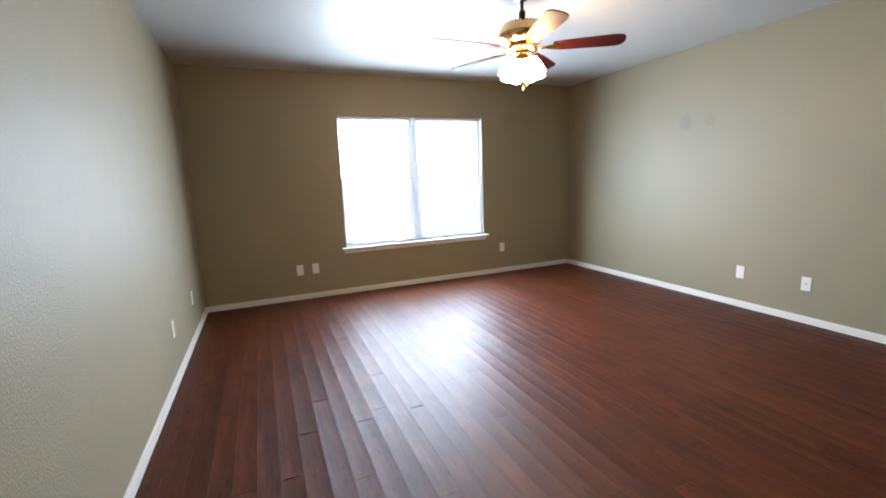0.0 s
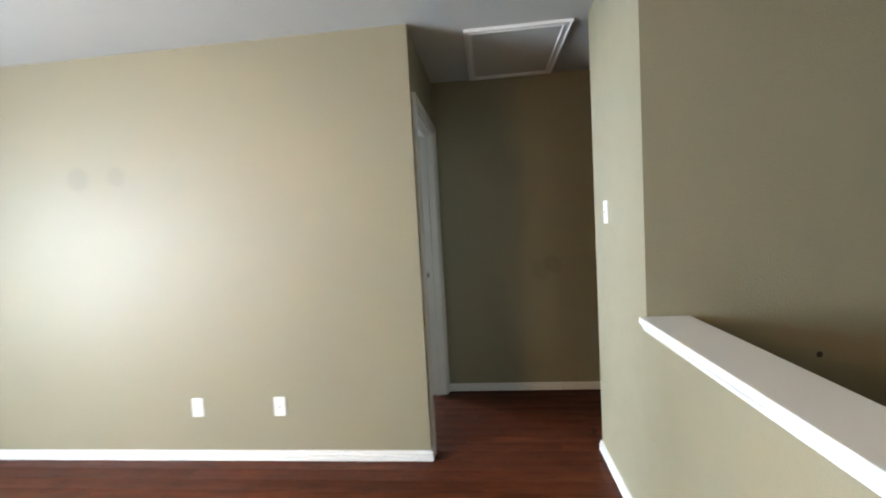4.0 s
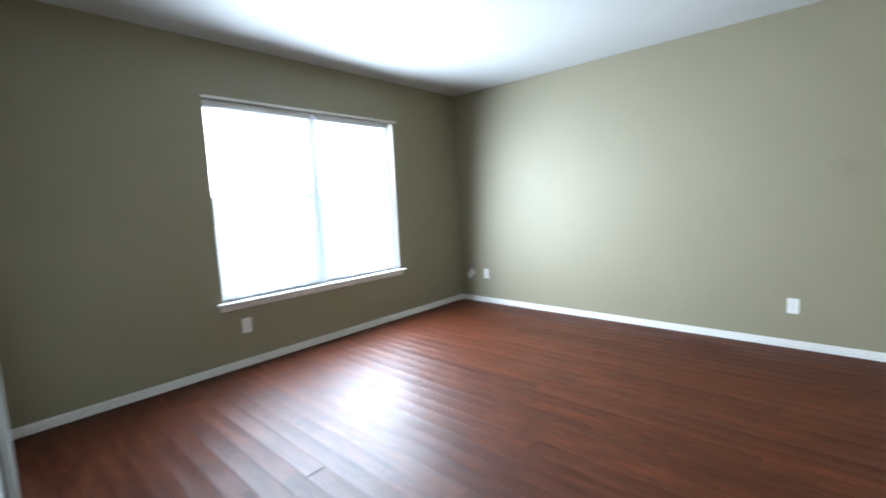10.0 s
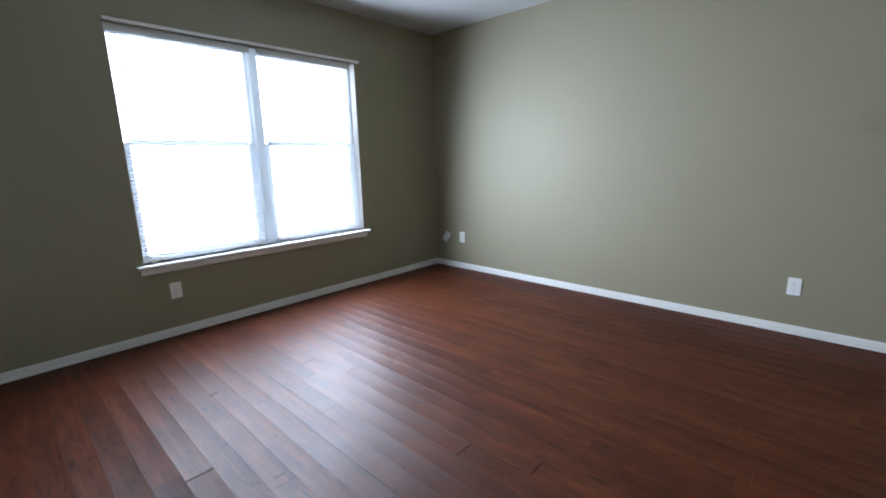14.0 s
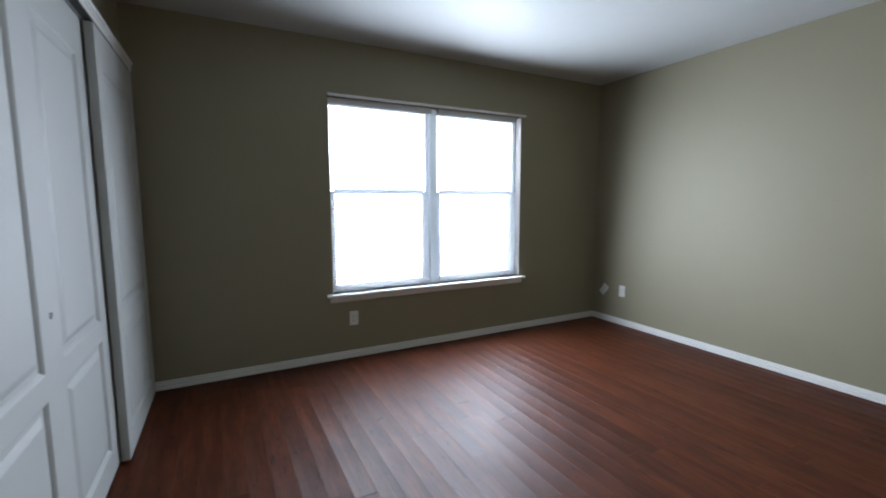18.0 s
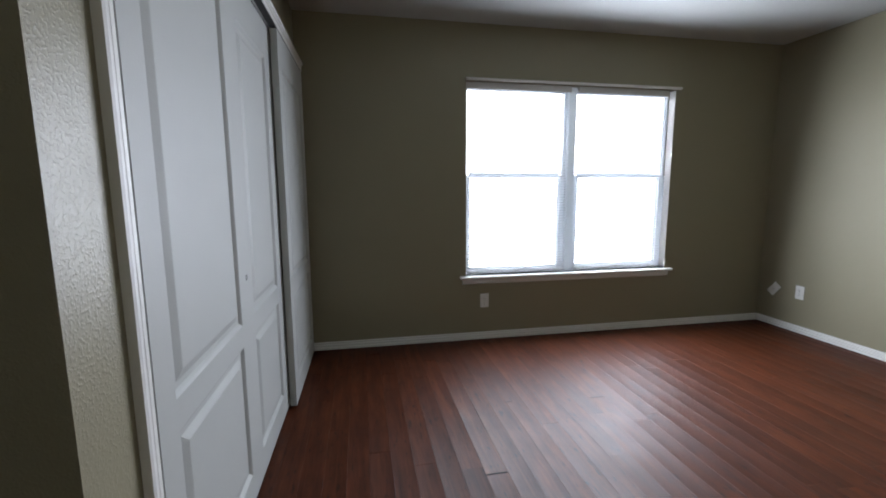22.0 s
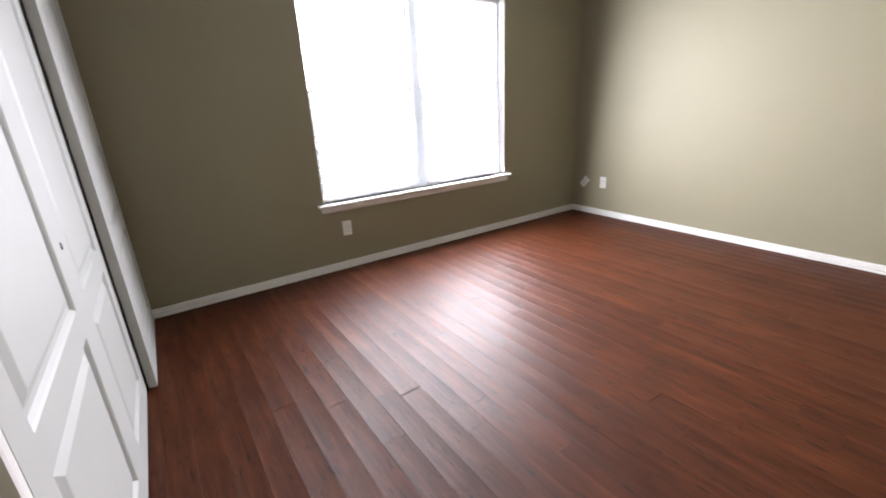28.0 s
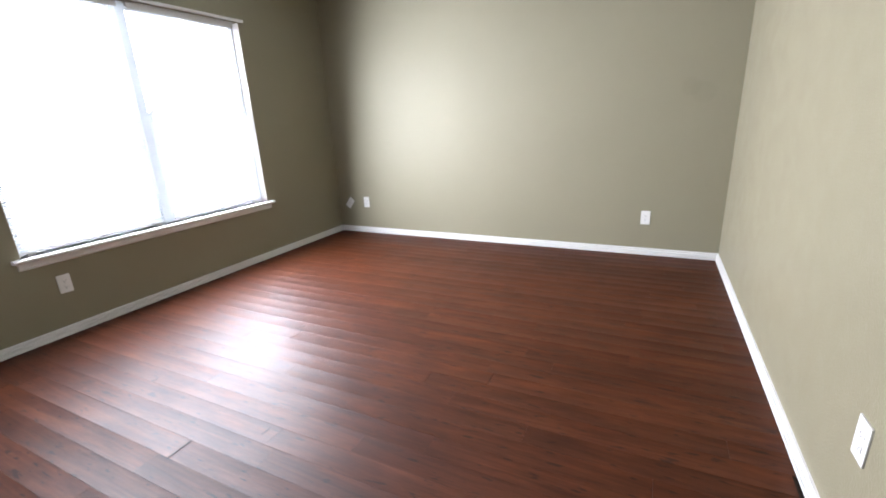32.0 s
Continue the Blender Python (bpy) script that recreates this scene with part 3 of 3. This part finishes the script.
def window(name, span, yw, label):
    x0, x1, z0, z1 = span
    w = empty(name, ((x0 + x1) / 2, yw, z0), label=label, category="window", kind="structure")
    mid, y0, y1 = (x0 + x1) / 2, yw + .075, yw + .125
    for a, b in ((x0 + .001, mid - .032), (mid + .032, x1 - .001)):
        zm = z0 + (z1 - z0) * .535
        for c, d, f, y in ((z0, zm, .05, y0), (zm, z1, .022, y0 + .012)):
            part("window_frame", box(a, a + f, y, y1, c, d, .003), M_VINYL, w)
            part("window_frame", box(b - f, b, y, y1, c, d, .003), M_VINYL, w)
        part("window_frame", box(a + .022, b - .022, y0 + .012, y1, z1 - .04, z1 - .001, .003), M_VINYL, w)
        part("window_frame", box(a + .05, b - .05, y0, y1, z0 + .001, z0 + .045, .003), M_VINYL, w)
        part("meeting_rail", box(a + .05, b - .05, y0 + .005, y1 - .01, zm - .02, zm + .02, .003), M_VINYL, w)
        for c, d, f in ((z0 + .045, zm - .02, .05), (zm + .02, z1 - .04, .022)):
            pane = part("pane", box(a + f, b - f, y0 + .022, y0 + .026, c, d), M_GLASS, w, "clear window pane")
            pane.visible_shadow = False
    part("mullion", box(mid - .032, mid + .032, y0 - .03, y1, z0, z1, .003), M_POST, w)
    for a, b in ((x0 + .0005, x0 + .005), (x1 - .005, x1 - .0005)):
        part("jamb_liner", box(a, b, yw + .003, y0 - .001, z0 + .001, z1 - .001, .001), M_TRIM, w)
    # stool and apron
    sill = [(-.07, 0), (.038, 0), (.046, .006), (.046, .016), (.040, .022), (-.07, .022)]
    part("sill", sweep(sill, (x0 - .045, yw, z0 - .022), (x1 + .045, yw, z0 - .022), (0, -1, 0)), M_TRIM, w)
    apron = [(0, 0), (.012, .004), (.016, .014), (.016, .04), (.022, .046), (0, .046)]
    part("apron", sweep(apron, (x0 - .025, yw, z0 - .069), (x1 + .025, yw, z0 - .069), (0, -1, 0)), M_TRIM, w)
    return hang(w)


def glass():
    m, n, l, b = material("window_glass")
    b.inputs["Base Color"].default_value = (.97, .99, .99, 1)
    b.inputs["Roughness"].default_value, b.inputs["Transmission Weight"].default_value, b.inputs["IOR"].default_value = .0, 1.0, 1.45
    return m


M_GLASS = glass()
window("window_1", WIN_A, YN, "wide double-hung vinyl window with white blinds in the loft")
window("window_2", WIN_B, YBN, "wide double-hung vinyl window with white blinds in the bedroom")

SLAT_STEP = .0215


def slat_mesh(w):
    bm = bmesh.new()
    prof = [(-.0125, -.0012), (-.006, .0004), (0, .001), (.006, .0004), (.0125, -.0012)]
    rows = [[bm.verts.new((x, y, z)) for y, z in prof] for x in (-w / 2, w / 2)]
    for k in range(4):
        bm.faces.new((rows[0][k], rows[0][k + 1], rows[1][k + 1], rows[1][k]))
    return mesh("slat", bm, M_SLAT)


def blind(x0, x1, ztop, zbot, y, tilt, valance):
    """A mini blind: headrail, slats, bottom rail, ladder cords and wand."""
    b = empty("window_blind", ((x0 + x1) / 2, y, zbot), label="white vinyl mini blind, lowered with its slats open", category="blind", group="window blinds")
    part("headrail", box(x0, x1, y - .014, y + .014, ztop - .026, ztop, .003), M_VALANCE, b)
    if valance:
        part("valance", box(x0 - .002, x1 + .002, y - .022, y - .0185, ztop - .045, ztop + .001, .001), M_VALANCE, b, "grey-white valance strip")
    part("bottom_rail", box(x0 + .004, x1 - .004, y - .012, y + .012, zbot, zbot + .012, .003), M_RAIL, b)
    me = slat_mesh(x1 - x0 - .008)
    z = zbot + .024
    while z < ztop - .03:
        ob = part("slat", me, None, b)
        ob.location, ob.rotation_euler = ((x0 + x1) / 2, y, z), (radians(tilt), 0, 0)
        z += SLAT_STEP
    for f in (.12, .5, .88):
        x = x0 + (x1 - x0) * f
        for yy in (y - .0135, y + .0135):
            part("ladder_cord", box(x - .0006, x + .0006, yy - .0005, yy + .0005, zbot, ztop - .02), M_PLATE, b)
        part("cord_cap", box(x - .012, x + .012, y - .0145, y - .0118, zbot + .002, zbot + .010, .001), M_VALANCE, b)
    # brackets whose grey also fills in for the shadow under the bottom rail
    for x in (x0 + .06, x1 - .06):
        part("hold_down_bracket", box(x - .02, x + .02, y - .011, y + .011, zbot - .015, zbot, .002), M_STEEL, b, "grey hold-down bracket, doubling as the shadow under the rail")
    part("wand", lathe([(.004, 0), (.004, .55), (.002, .56)], 6, at=(x0 + .05, y - .02, ztop - .62)), M_PLATE, b)
    return hang(b)


for (x0, x1, z0, z1), yw, val in ((WIN_A, YN, False), (WIN_B, YBN, True)):
    mid = (x0 + x1) / 2
    blind(x0 + .006, mid - .034, z1 - .002, z0 + .016, yw + .035, 8, val)
    blind(mid + .034, x1 - .05 if val else x1 - .006, z1 - .002, z0 + .018, yw + .035, 8, val)

# ---- closet sliding doors ----
clo = empty("closet_frame", (XC, (CLO[0] + CLO[1]) / 2, 0), label="white painted casing and header track of the closet", category="closet frame", kind="structure")
y0, y1, zt = CLO
n = len(CASING)
bm = bmesh.new()
rows = [[bm.verts.new((XC + p, y0 - q, z + k * q)) for p, q in CASING] for z, k in ((0, 0), (zt, 1))]
for i in range(n):
    bm.faces.new((rows[0][i], rows[0][(i + 1) % n], rows[1][(i + 1) % n], rows[1][i]))
bm.faces.new(rows[0])
part("casing_leg", bm, M_TRIM, clo)
bm = bmesh.new()
rows = [[bm.verts.new((XC + (p + .036 if p else 0), y, zt + q - .012)) for p, q in CASING] for y in (y0, YBN - .002)]
for v, (p, q) in zip(rows[0], CASING):
    v.co.y = y0 - q
for i in range(n):
    bm.faces.new((rows[0][i], rows[0][(i + 1) % n], rows[1][(i + 1) % n], rows[1][i]))
bm.faces.new(rows[1])
part("casing_head", bm, M_TRIM, clo)
part("jamb", box(XC - .099, XC - .001, y0, y0 + .012, 0, zt - .012, .002), M_TRIM, clo)
part("head_jamb", box(XC - .099, XC - .001, y0, y1, zt - .012, zt, .002), M_TRIM, clo)
# near-black strips paint in the shade of the gap under the header
part("track", box(XC - .085, XC - .001, y0 + .012, y1, zt - .022, zt - .012), M_DARK, clo, "sliding door track, blackened for the shaded gap under the header")
part("track", box(XC + .0005, XC + .0435, y0 + .012, y1, zt - .020, zt - .0125), M_DARK, clo, "sliding door track, blackened for the shaded gap under the header")
part("track_lip", box(XC + .0095, XC + .0125, y0 + .012, y1, zt - .034, zt - .0205), M_STEEL, clo, "satin steel lip between the two tracks")
hang(clo)


askew(clo)


def sliding(y_from, y_to, x_front, cols, label, pull):
    """A sliding leaf that faces the bedroom (towards +x)."""
    d = empty("sliding_closet_door", (x_front, y_from, .015), label=label, category="closet door", group="closet doors")
    w, h = y_to - y_from, zt - .045
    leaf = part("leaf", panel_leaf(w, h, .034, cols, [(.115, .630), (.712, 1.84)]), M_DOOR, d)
    if pull is not None:
        ring = lathe([(.011, -.001), (.011, .0012), (.008, .0012), (.008, -.0005)], 14)
        bmesh.ops.transform(ring, matrix=Matrix.Translation((pull, 0, .875)) @ Matrix.Rotation(radians(90), 4, "X"), verts=ring.verts)
        part("pull_hole", ring, M_DARK, leaf, "small dark screw hole of a missing pull")
    d.matrix_basis = SKEW @ pose(x_front, y_from, .015, 0, 0, 90)
    return d


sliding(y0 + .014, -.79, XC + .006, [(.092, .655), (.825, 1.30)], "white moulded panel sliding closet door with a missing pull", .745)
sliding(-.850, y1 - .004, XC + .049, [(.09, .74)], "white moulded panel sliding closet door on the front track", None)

# ---- half wall cap ----
cap = empty("half_wall_cap", ((HALF_W + XST) / 2, YS - .065, .915), label="white painted wooden cap with cove moulding on the half wall", category="ledge", kind="structure")
part("board", box(HALF_W - .03, XST - .001, YS - .158, YS + .030, .932, .953, .004, seg=2), M_TRIM, cap)
COVE = [(0, 0), (.007, 0), (.010, .012), (.018, .024), (.024, .032), (.024, .038), (0, .038)]
part("cove_moulding", sweep(COVE, (HALF_W, YS, .894), (XST + .02, YS, .894), (0, 1, 0)), M_TRIM, cap)
part("cove_moulding", sweep(COVE, (HALF_W, YS - .13, .894), (XST, YS - .13, .894), (0, -1, 0)), M_TRIM, cap)
hang(cap)

# thin white board over the bedroom window
tagged(part("window_head_board", box(WIN_B[0] - .005, WIN_B[1] + .035, YBN - .028, YBN - .001, WIN_B[3] + .004, WIN_B[3] + .022, .003), M_TRIM), "thin white wooden strip over the bedroom window", "trim", kind="structure")

# ---- wall plates ----


def socket(bm, z):
    """One face of a duplex outlet, rounded top and bottom."""
    box(-.0165, .0165, -.0068, -.004, z - .0125, z + .0125, .003, bm)
    return bm


def wall_plate(kind, at, out, turn=0.0, label=""):
    """An outlet, jack, blank or switch plate on a wall at 'at', facing 'out'."""
    names = {"outlet": ("outlet_plate", "outlet", "white plastic duplex outlet plate on the wall"),
             "jack": ("jack_plate", "cable jack", "white plastic cable jack plate on the wall"),
             "switch": ("light_switch", "light switch", "white plastic toggle light switch on the wall"),
             "blank": ("blank_plate", "wall plate", "white plastic blank plate on the wall")}
    name, cat, text = names[kind]
    ob = empty(name, at, label=label or text, category=cat)
    plate = part("plate", box(-.035, .035, -.0055, .0005, -.057, .057, .0025, seg=2), M_PLATE, ob)
    if kind == "outlet":
        for z in (-.0195, .0195):
            face = part("socket", socket(bmesh.new(), z), M_PLATE, ob)
            for x, h in ((-.006, .008), (.006, .0065)):
                part("slot", box(x - .001, x + .001, -.0073, -.0066, z + .002 - h / 2, z + .002 + h / 2), M_DARK, face)
            part("ground_hole", lathe([(.0024, 0), (.0024, .0007)], 8, at=(0, 0, 0)), M_DARK, face).matrix_basis = pose(0, -.0066, z - .008, 90)
        part("screw", lathe([(.003, 0), (.003, .0012)], 10), M_STEEL, ob).matrix_basis = pose(0, -.0053, 0, 90)
    elif kind == "jack":
        part("connector", lathe([(.0065, 0), (.0065, .004), (.0048, .004), (.0048, .011), (.002, .011)], 12), M_STEEL, ob, "threaded cable connector").matrix_basis = pose(0, -.005, 0, 90)
    elif kind == "switch":
        part("toggle", box(-.005, .005, -.016, -.004, -.004, .008, .002), M_PLATE, ob)
    if kind != "outlet":
        for z in (-.042, .042):
            part("screw", lathe([(.0028, 0), (.0028, .001)], 10), M_PLATE, ob).matrix_basis = pose(0, -.0053, z, 90)
    yaw = {S_: 0, N_: 180, E_: 90, W_: -90}[out]
    ob.matrix_basis = pose(*at, 0, 0, yaw) @ pose(0, 0, 0, 0, turn, 0)
    return ob


wall_plate("outlet", (-3.661, YN, .336), S_)
wall_plate("jack", (-3.493, YN, .338), S_)
wall_plate("outlet", (-1.081, YN, .340), S_)
wall_plate("blank", (XE, -2.414, .329), W_)
wall_plate("jack", (XE, -2.935, .330), W_)
wall_plate("outlet", (XW, -1.637, .355), E_)
wall_plate("outlet", (XW, -.755, .350), E_)
wall_plate("switch", (-.115, YS, 1.366), N_)
wall_plate("outlet", (2.259, YBN, .325), S_)
wall_plate("jack", (XB, -.123, .329), W_, 38, "white plastic cable jack plate hanging crooked on the wall")
wall_plate("outlet", (XB, -.35, .345), W_)
wall_plate("outlet", (XB, -3.156, .323), W_)
wall_plate("outlet", (2.30, YB, .37), N_)
tagged(part("nail_hole", lathe([(.009, 0), (.012, .0006), (.006, .0012)], 9), M_DARK), "small dark nail hole in the stairwell wall", "hole").matrix_basis = pose(XST - .0002, -5.414, .789, 0, -90)

# ---- ceiling fan with lights ----
FX, FY = -2.29, -2.335
fan = empty("ceiling_fan", (FX, FY, H), label="five-blade cherry ceiling fan with brass fittings and lit glass shades", category="ceiling fan")
part("canopy", lathe([(.062, 0), (.063, -.008), (.05, -.024), (.028, -.034), (.014, -.036)], 28), M_BRASS, fan, "brass ceiling canopy", True)
part("downrod", lathe([(.011, -.03), (.011, -.16)], 14), M_BRONZE, fan, "dark downrod", True)
part("collar", lathe([(.012, -.091), (.021, -.097), (.023, -.117), (.021, -.139), (.014, -.147)], 18), M_BRONZE, fan, "", True)
part("motor_housing", lathe([(.028, -.150), (.045, -.156), (.052, -.166), (.092, -.172), (.124, -.184), (.146, -.204), (.157, -.228), (.158, -.244), (.150, -.266), (.132, -.287), (.108, -.302), (.084, -.309), (.072, -.312)], 44), M_HOUSING, fan, "polished brass motor housing mirroring the lit shades", True)
for k in range(30):
    part("vent_slot", box(.103, .123, -.0035, .0035, -.188, -.176, .001), M_DARK, fan, "dark cooling slot").matrix_basis = pose(0, 0, 0, 0, 0, 12 * k)
part("flywheel", lathe([(.075, -.309), (.098, -.315), (.104, -.325), (.104, -.337), (.09, -.347), (.06, -.353)], 36), M_BRASS, fan, "brass flywheel plate", True)
part("switch_cup", lathe([(.05, -.351), (.060, -.358), (.062, -.368), (.052, -.374), (.050, -.398), (.056, -.404), (.050, -.414), (.03, -.420)], 28), M_BRASS, fan, "", True)


def blade():
    bm = bmesh.new()
    outline = [(.20, -.045), (.24, -.055), (.40, -.064), (.58, -.070), (.62, -.062), (.642, -.036), (.647, 0), (.642, .036), (.62, .062), (.58, .070), (.40, .064), (.24, .055), (.20, .045)]
    low = [bm.verts.new((x, y, -.003)) for x, y in outline]
    top = [bm.verts.new((x, y, .003)) for x, y in outline]
    bm.faces.new(low)
    bm.faces.new(top)
    for k in range(len(outline)):
        q = (k + 1) % len(outline)
        bm.faces.new((low[k], low[q], top[q], top[k]))
    return bm


def blade_iron():
    bm = bmesh.new()
    outline = [(.10, -.012), (.15, -.014), (.19, -.03), (.235, -.036), (.25, -.02), (.265, 0), (.25, .02), (.235, .036), (.19, .03), (.15, .014), (.10, .012)]
    low = [bm.verts.new((x, y, -.008)) for x, y in outline]
    top = [bm.verts.new((x, y, -.0035)) for x, y in outline]
    bm.faces.new(low)
    bm.faces.new(top)
    for k in range(len(outline)):
        q = (k + 1) % len(outline)
        bm.faces.new((low[k], low[q], top[q], top[k]))
    return bm


blade_me, iron_me = mesh("blade", blade(), M_BLADE), mesh("blade_iron", blade_iron(), M_BRASS)
for k in range(5):
    b = part("blade", blade_me, None, fan, "dark cherry fan blade")
    b.matrix_basis = pose(0, 0, -.327, 0, 0, -34 + 72 * k) @ pose(0, 0, 0, -12)
    part("blade_iron", iron_me, None, b, "brass blade bracket")
for k in range(4):
    a = radians(9.5 + 90 * k)
    arm = bmesh.new()
    for s in range(7):
        u = s / 6
        r, z = .045 + .034 * u, -.392 - .016 * math.sin(u * 3.1) - .010 * u
        bmesh.ops.create_icosphere(arm, subdivisions=1, radius=.008, matrix=Matrix.Translation((r * math.cos(a), r * math.sin(a), z)))
    part("lamp_arm", arm, M_BRASS, fan, "brass lamp arm", True)
    sh = lathe([(.020, 0), (.030, -.006), (.043, -.022), (.054, -.046), (.061, -.074), (.065, -.098), (.068, -.112), (.065, -.112), (.058, -.074), (.051, -.046), (.040, -.022), (.018, -.006)], 22, cap=False)
    for v in sh.verts:
        if v.co.z < -.09:
            v.co.z += .004 * math.cos(6 * math.atan2(v.co.y, v.co.x))
    m = Matrix.Translation((.078 * math.cos(a), .078 * math.sin(a), -.408)) @ Matrix.Rotation(radians(22), 4, Vector((math.sin(a), -math.cos(a), 0)))
    bmesh.ops.transform(sh, matrix=m, verts=sh.verts)
    part("shade", sh, M_SHADE, fan, "glowing frosted glass tulip shade", True)
    part("lamp_socket", lathe([(.012, 0), (.021, -.003), (.021, .012), (.012, .016)], 14), M_BRASS, fan, "", True).matrix_basis = m
for x, zl in ((.016, .15), (-.014, .18)):
    ch = lathe([(.0015, -.395), (.0015, -.395 - zl)], 6, at=(x, -.03, 0))
    pull = part("pull_chain", ch, M_BRASS, fan)
    part("pull_knob", lathe([(.002, 0), (.007, -.008), (.008, -.018), (.003, -.028)], 12, at=(x, -.03, -.395 - zl)), M_BRASS, pull, "small brass pull knob", True)

# ---- flush ceiling lamp, vent, smoke detectors, hatch ----
dome = empty("flush_ceiling_light", (2.815, -1.92, H), label="white frosted glass flush ceiling light, switched off", category="ceiling light")
part("pan", lathe([(.120, 0), (.124, -.012), (.120, -.034), (.06, -.036)], 36), M_TRIM, dome, "", True)
part("dome", lathe([(.118, -.030), (.140, -.040), (.144, -.052), (.136, -.078), (.112, -.104), (.07, -.122), (.03, -.130), (.001, -.131)], 40), M_DOME, dome, "glossy frosted glass dome", True)
part("finial", lathe([(.004, -.126), (.011, -.132), (.011, -.139), (.005, -.147), (.001, -.149)], 14), M_STEEL, dome, "", True)

VX, VY = .19, .13


def ceiling_vent(x, y, label):
    vent = empty("ceiling_vent", (x, y, H), label=label, category="vent", group="ceiling vents")
    part("backing", box(-VX + .02, VX - .02, -VY + .02, VY - .02, -.004, -.001), M_DARK, vent)
    for a in ((-VX, VX, -VY, -VY + .028), (-VX, VX, VY - .028, VY), (-VX, -VX + .028, -VY + .028, VY - .028), (VX - .028, VX, -VY + .028, VY - .028)):
        part("frame", box(*a, -.012, -.0005, .003), M_VENT, vent)
    for k in range(8):
        s = part("slat", box(-.013, .013, -VY + .028, VY - .028, -.001, .001), M_VENT, vent)
        s.matrix_basis = pose(-VX + .045 + k * (2 * VX - .09) / 7, 0, -.009, 0, 32 if k < 4 else -32, 0)
    return vent


ceiling_vent(3.0, -2.74, "cream enamelled steel air vent in the ceiling")
ceiling_vent(-1.80 - VX, -2.70 - VY, "cream enamelled steel air vent in the ceiling beside the fan")


def smoke(at, r):
    ob = empty("smoke_detector", (*at, H), label="round white plastic smoke detector on the ceiling", category="smoke detector", group="ceiling detectors")
    part("base", lathe([(r, 0), (r, -.010), (r * .96, -.013)], 28), M_SMOKE, ob, "", True)
    part("cover", lathe([(r * .93, -.012), (r * .92, -.026), (r * .8, -.036), (r * .45, -.041), (.001, -.042)], 28), M_SMOKE, ob, "", True)
    part("test_button", lathe([(.012, -.040), (.012, -.044), (.001, -.045)], 14), M_PLATE, ob)


smoke((-.685, -4.182), .068)
smoke((-.328, -4.103), .052)

hatch = empty("attic_hatch", (.575, -4.428, H), label="white attic hatch with stepped trim in the hall ceiling", category="hatch")
HX, HY = .42, .305
part("hatch_panel", box(-HX + .05, HX - .05, -HY + .05, HY - .05, -.006, -.001), M_CEIL, hatch)
HT = [(-.001, 0), (.016, 0), (.018, .008), (.012, .016), (.012, .034), (.016, .040), (.012, .050), (-.001, .050)]
corners = [(-HX, -HY), (HX, -HY), (HX, HY), (-HX, HY)]
for k in range(4):
    (ax, ay), (bx, by) = corners[k], corners[(k + 1) % 4]
    dx, dy = (bx - ax), (by - ay)
    ln = math.hypot(dx, dy)
    dx, dy = dx / ln, dy / ln
    nx, ny = -dy, dx
    bm = bmesh.new()
    r0 = [bm.verts.new((ax + nx * q + dx * q, ay + ny * q + dy * q, -p)) for p, q in HT]
    r1 = [bm.verts.new((bx + nx * q - dx * q, by + ny * q - dy * q, -p)) for p, q in HT]
    for i in range(len(HT)):
        j = (i + 1) % len(HT)
        bm.faces.new((r0[i], r0[j], r1[j], r1[i]))
    part("hatch_trim", bm, M_TRIM, hatch)

# ---- planks ----
loft_floor = floor_area("floor", "dark cherry laminate plank floor of the loft", [(XW, XE, YS, YN), (XW, HALF_W, STAIR_S, YS)])
floor_area("floor_hall", "dark cherry laminate plank floor of the hall", [(XE, XH, YS, YH), (XHC, XH, STAIR_S, YS)])
bed_floor = floor_area("floor_bedroom", "dark cherry laminate plank floor of the bedroom", [(DOOR[0], DOOR[1], YH, YB), (XE + .115, PLANK_X - 11 * PLANK_W, YB, YC), (PLANK_X - 11 * PLANK_W, XB, YB, YBN)])
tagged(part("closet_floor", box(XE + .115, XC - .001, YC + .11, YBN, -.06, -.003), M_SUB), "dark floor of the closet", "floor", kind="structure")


def open_joint(floor_ob, x, y, w, d=.003):
    """A gaping butt joint: a dark sliver with uneven edges, let into the planks."""
    bm = bmesh.new()
    rnd = random.Random(int(x * 1000) + int(y * 1000))
    n = 7
    front = [bm.verts.new((x - w / 2 + w * k / n, y - d * rnd.uniform(.25, .6), .0016)) for k in range(n + 1)]
    back = [bm.verts.new((x - w / 2 + w * k / n, y + d * rnd.uniform(.25, .6), .0016)) for k in range(n + 1)]
    for k in range(n):
        bm.faces.new((front[k], front[k + 1], back[k + 1], back[k]))
    bmesh.ops.extrude_face_region(bm, geom=list(bm.faces))
    for v in list(bm.verts)[: 2 * n + 2]:
        v.co.z -= .002
    part("open_joint", bm, M_DARK, floor_ob, "dark gaping plank joint")


for x, y, w in ((1.839, -1.606, .097), (2.627, -1.065, .09), (2.82, -1.31, .05), (2.10, -1.015, .04), (2.045, -1.845, .035)):
    open_joint(bed_floor, x, y, w)
for x, y, w in ((-3.776, -2.393, .095), (-3.87, -2.712, .08), (-3.975, -3.035, .07), (-3.58, -2.724, .09), (-3.28, -2.72, .07), (-3.518, -2.304, .012), (-3.82, -2.832, .014), (-3.526, -3.202, .012)):
    open_joint(loft_floor, x, y, w)
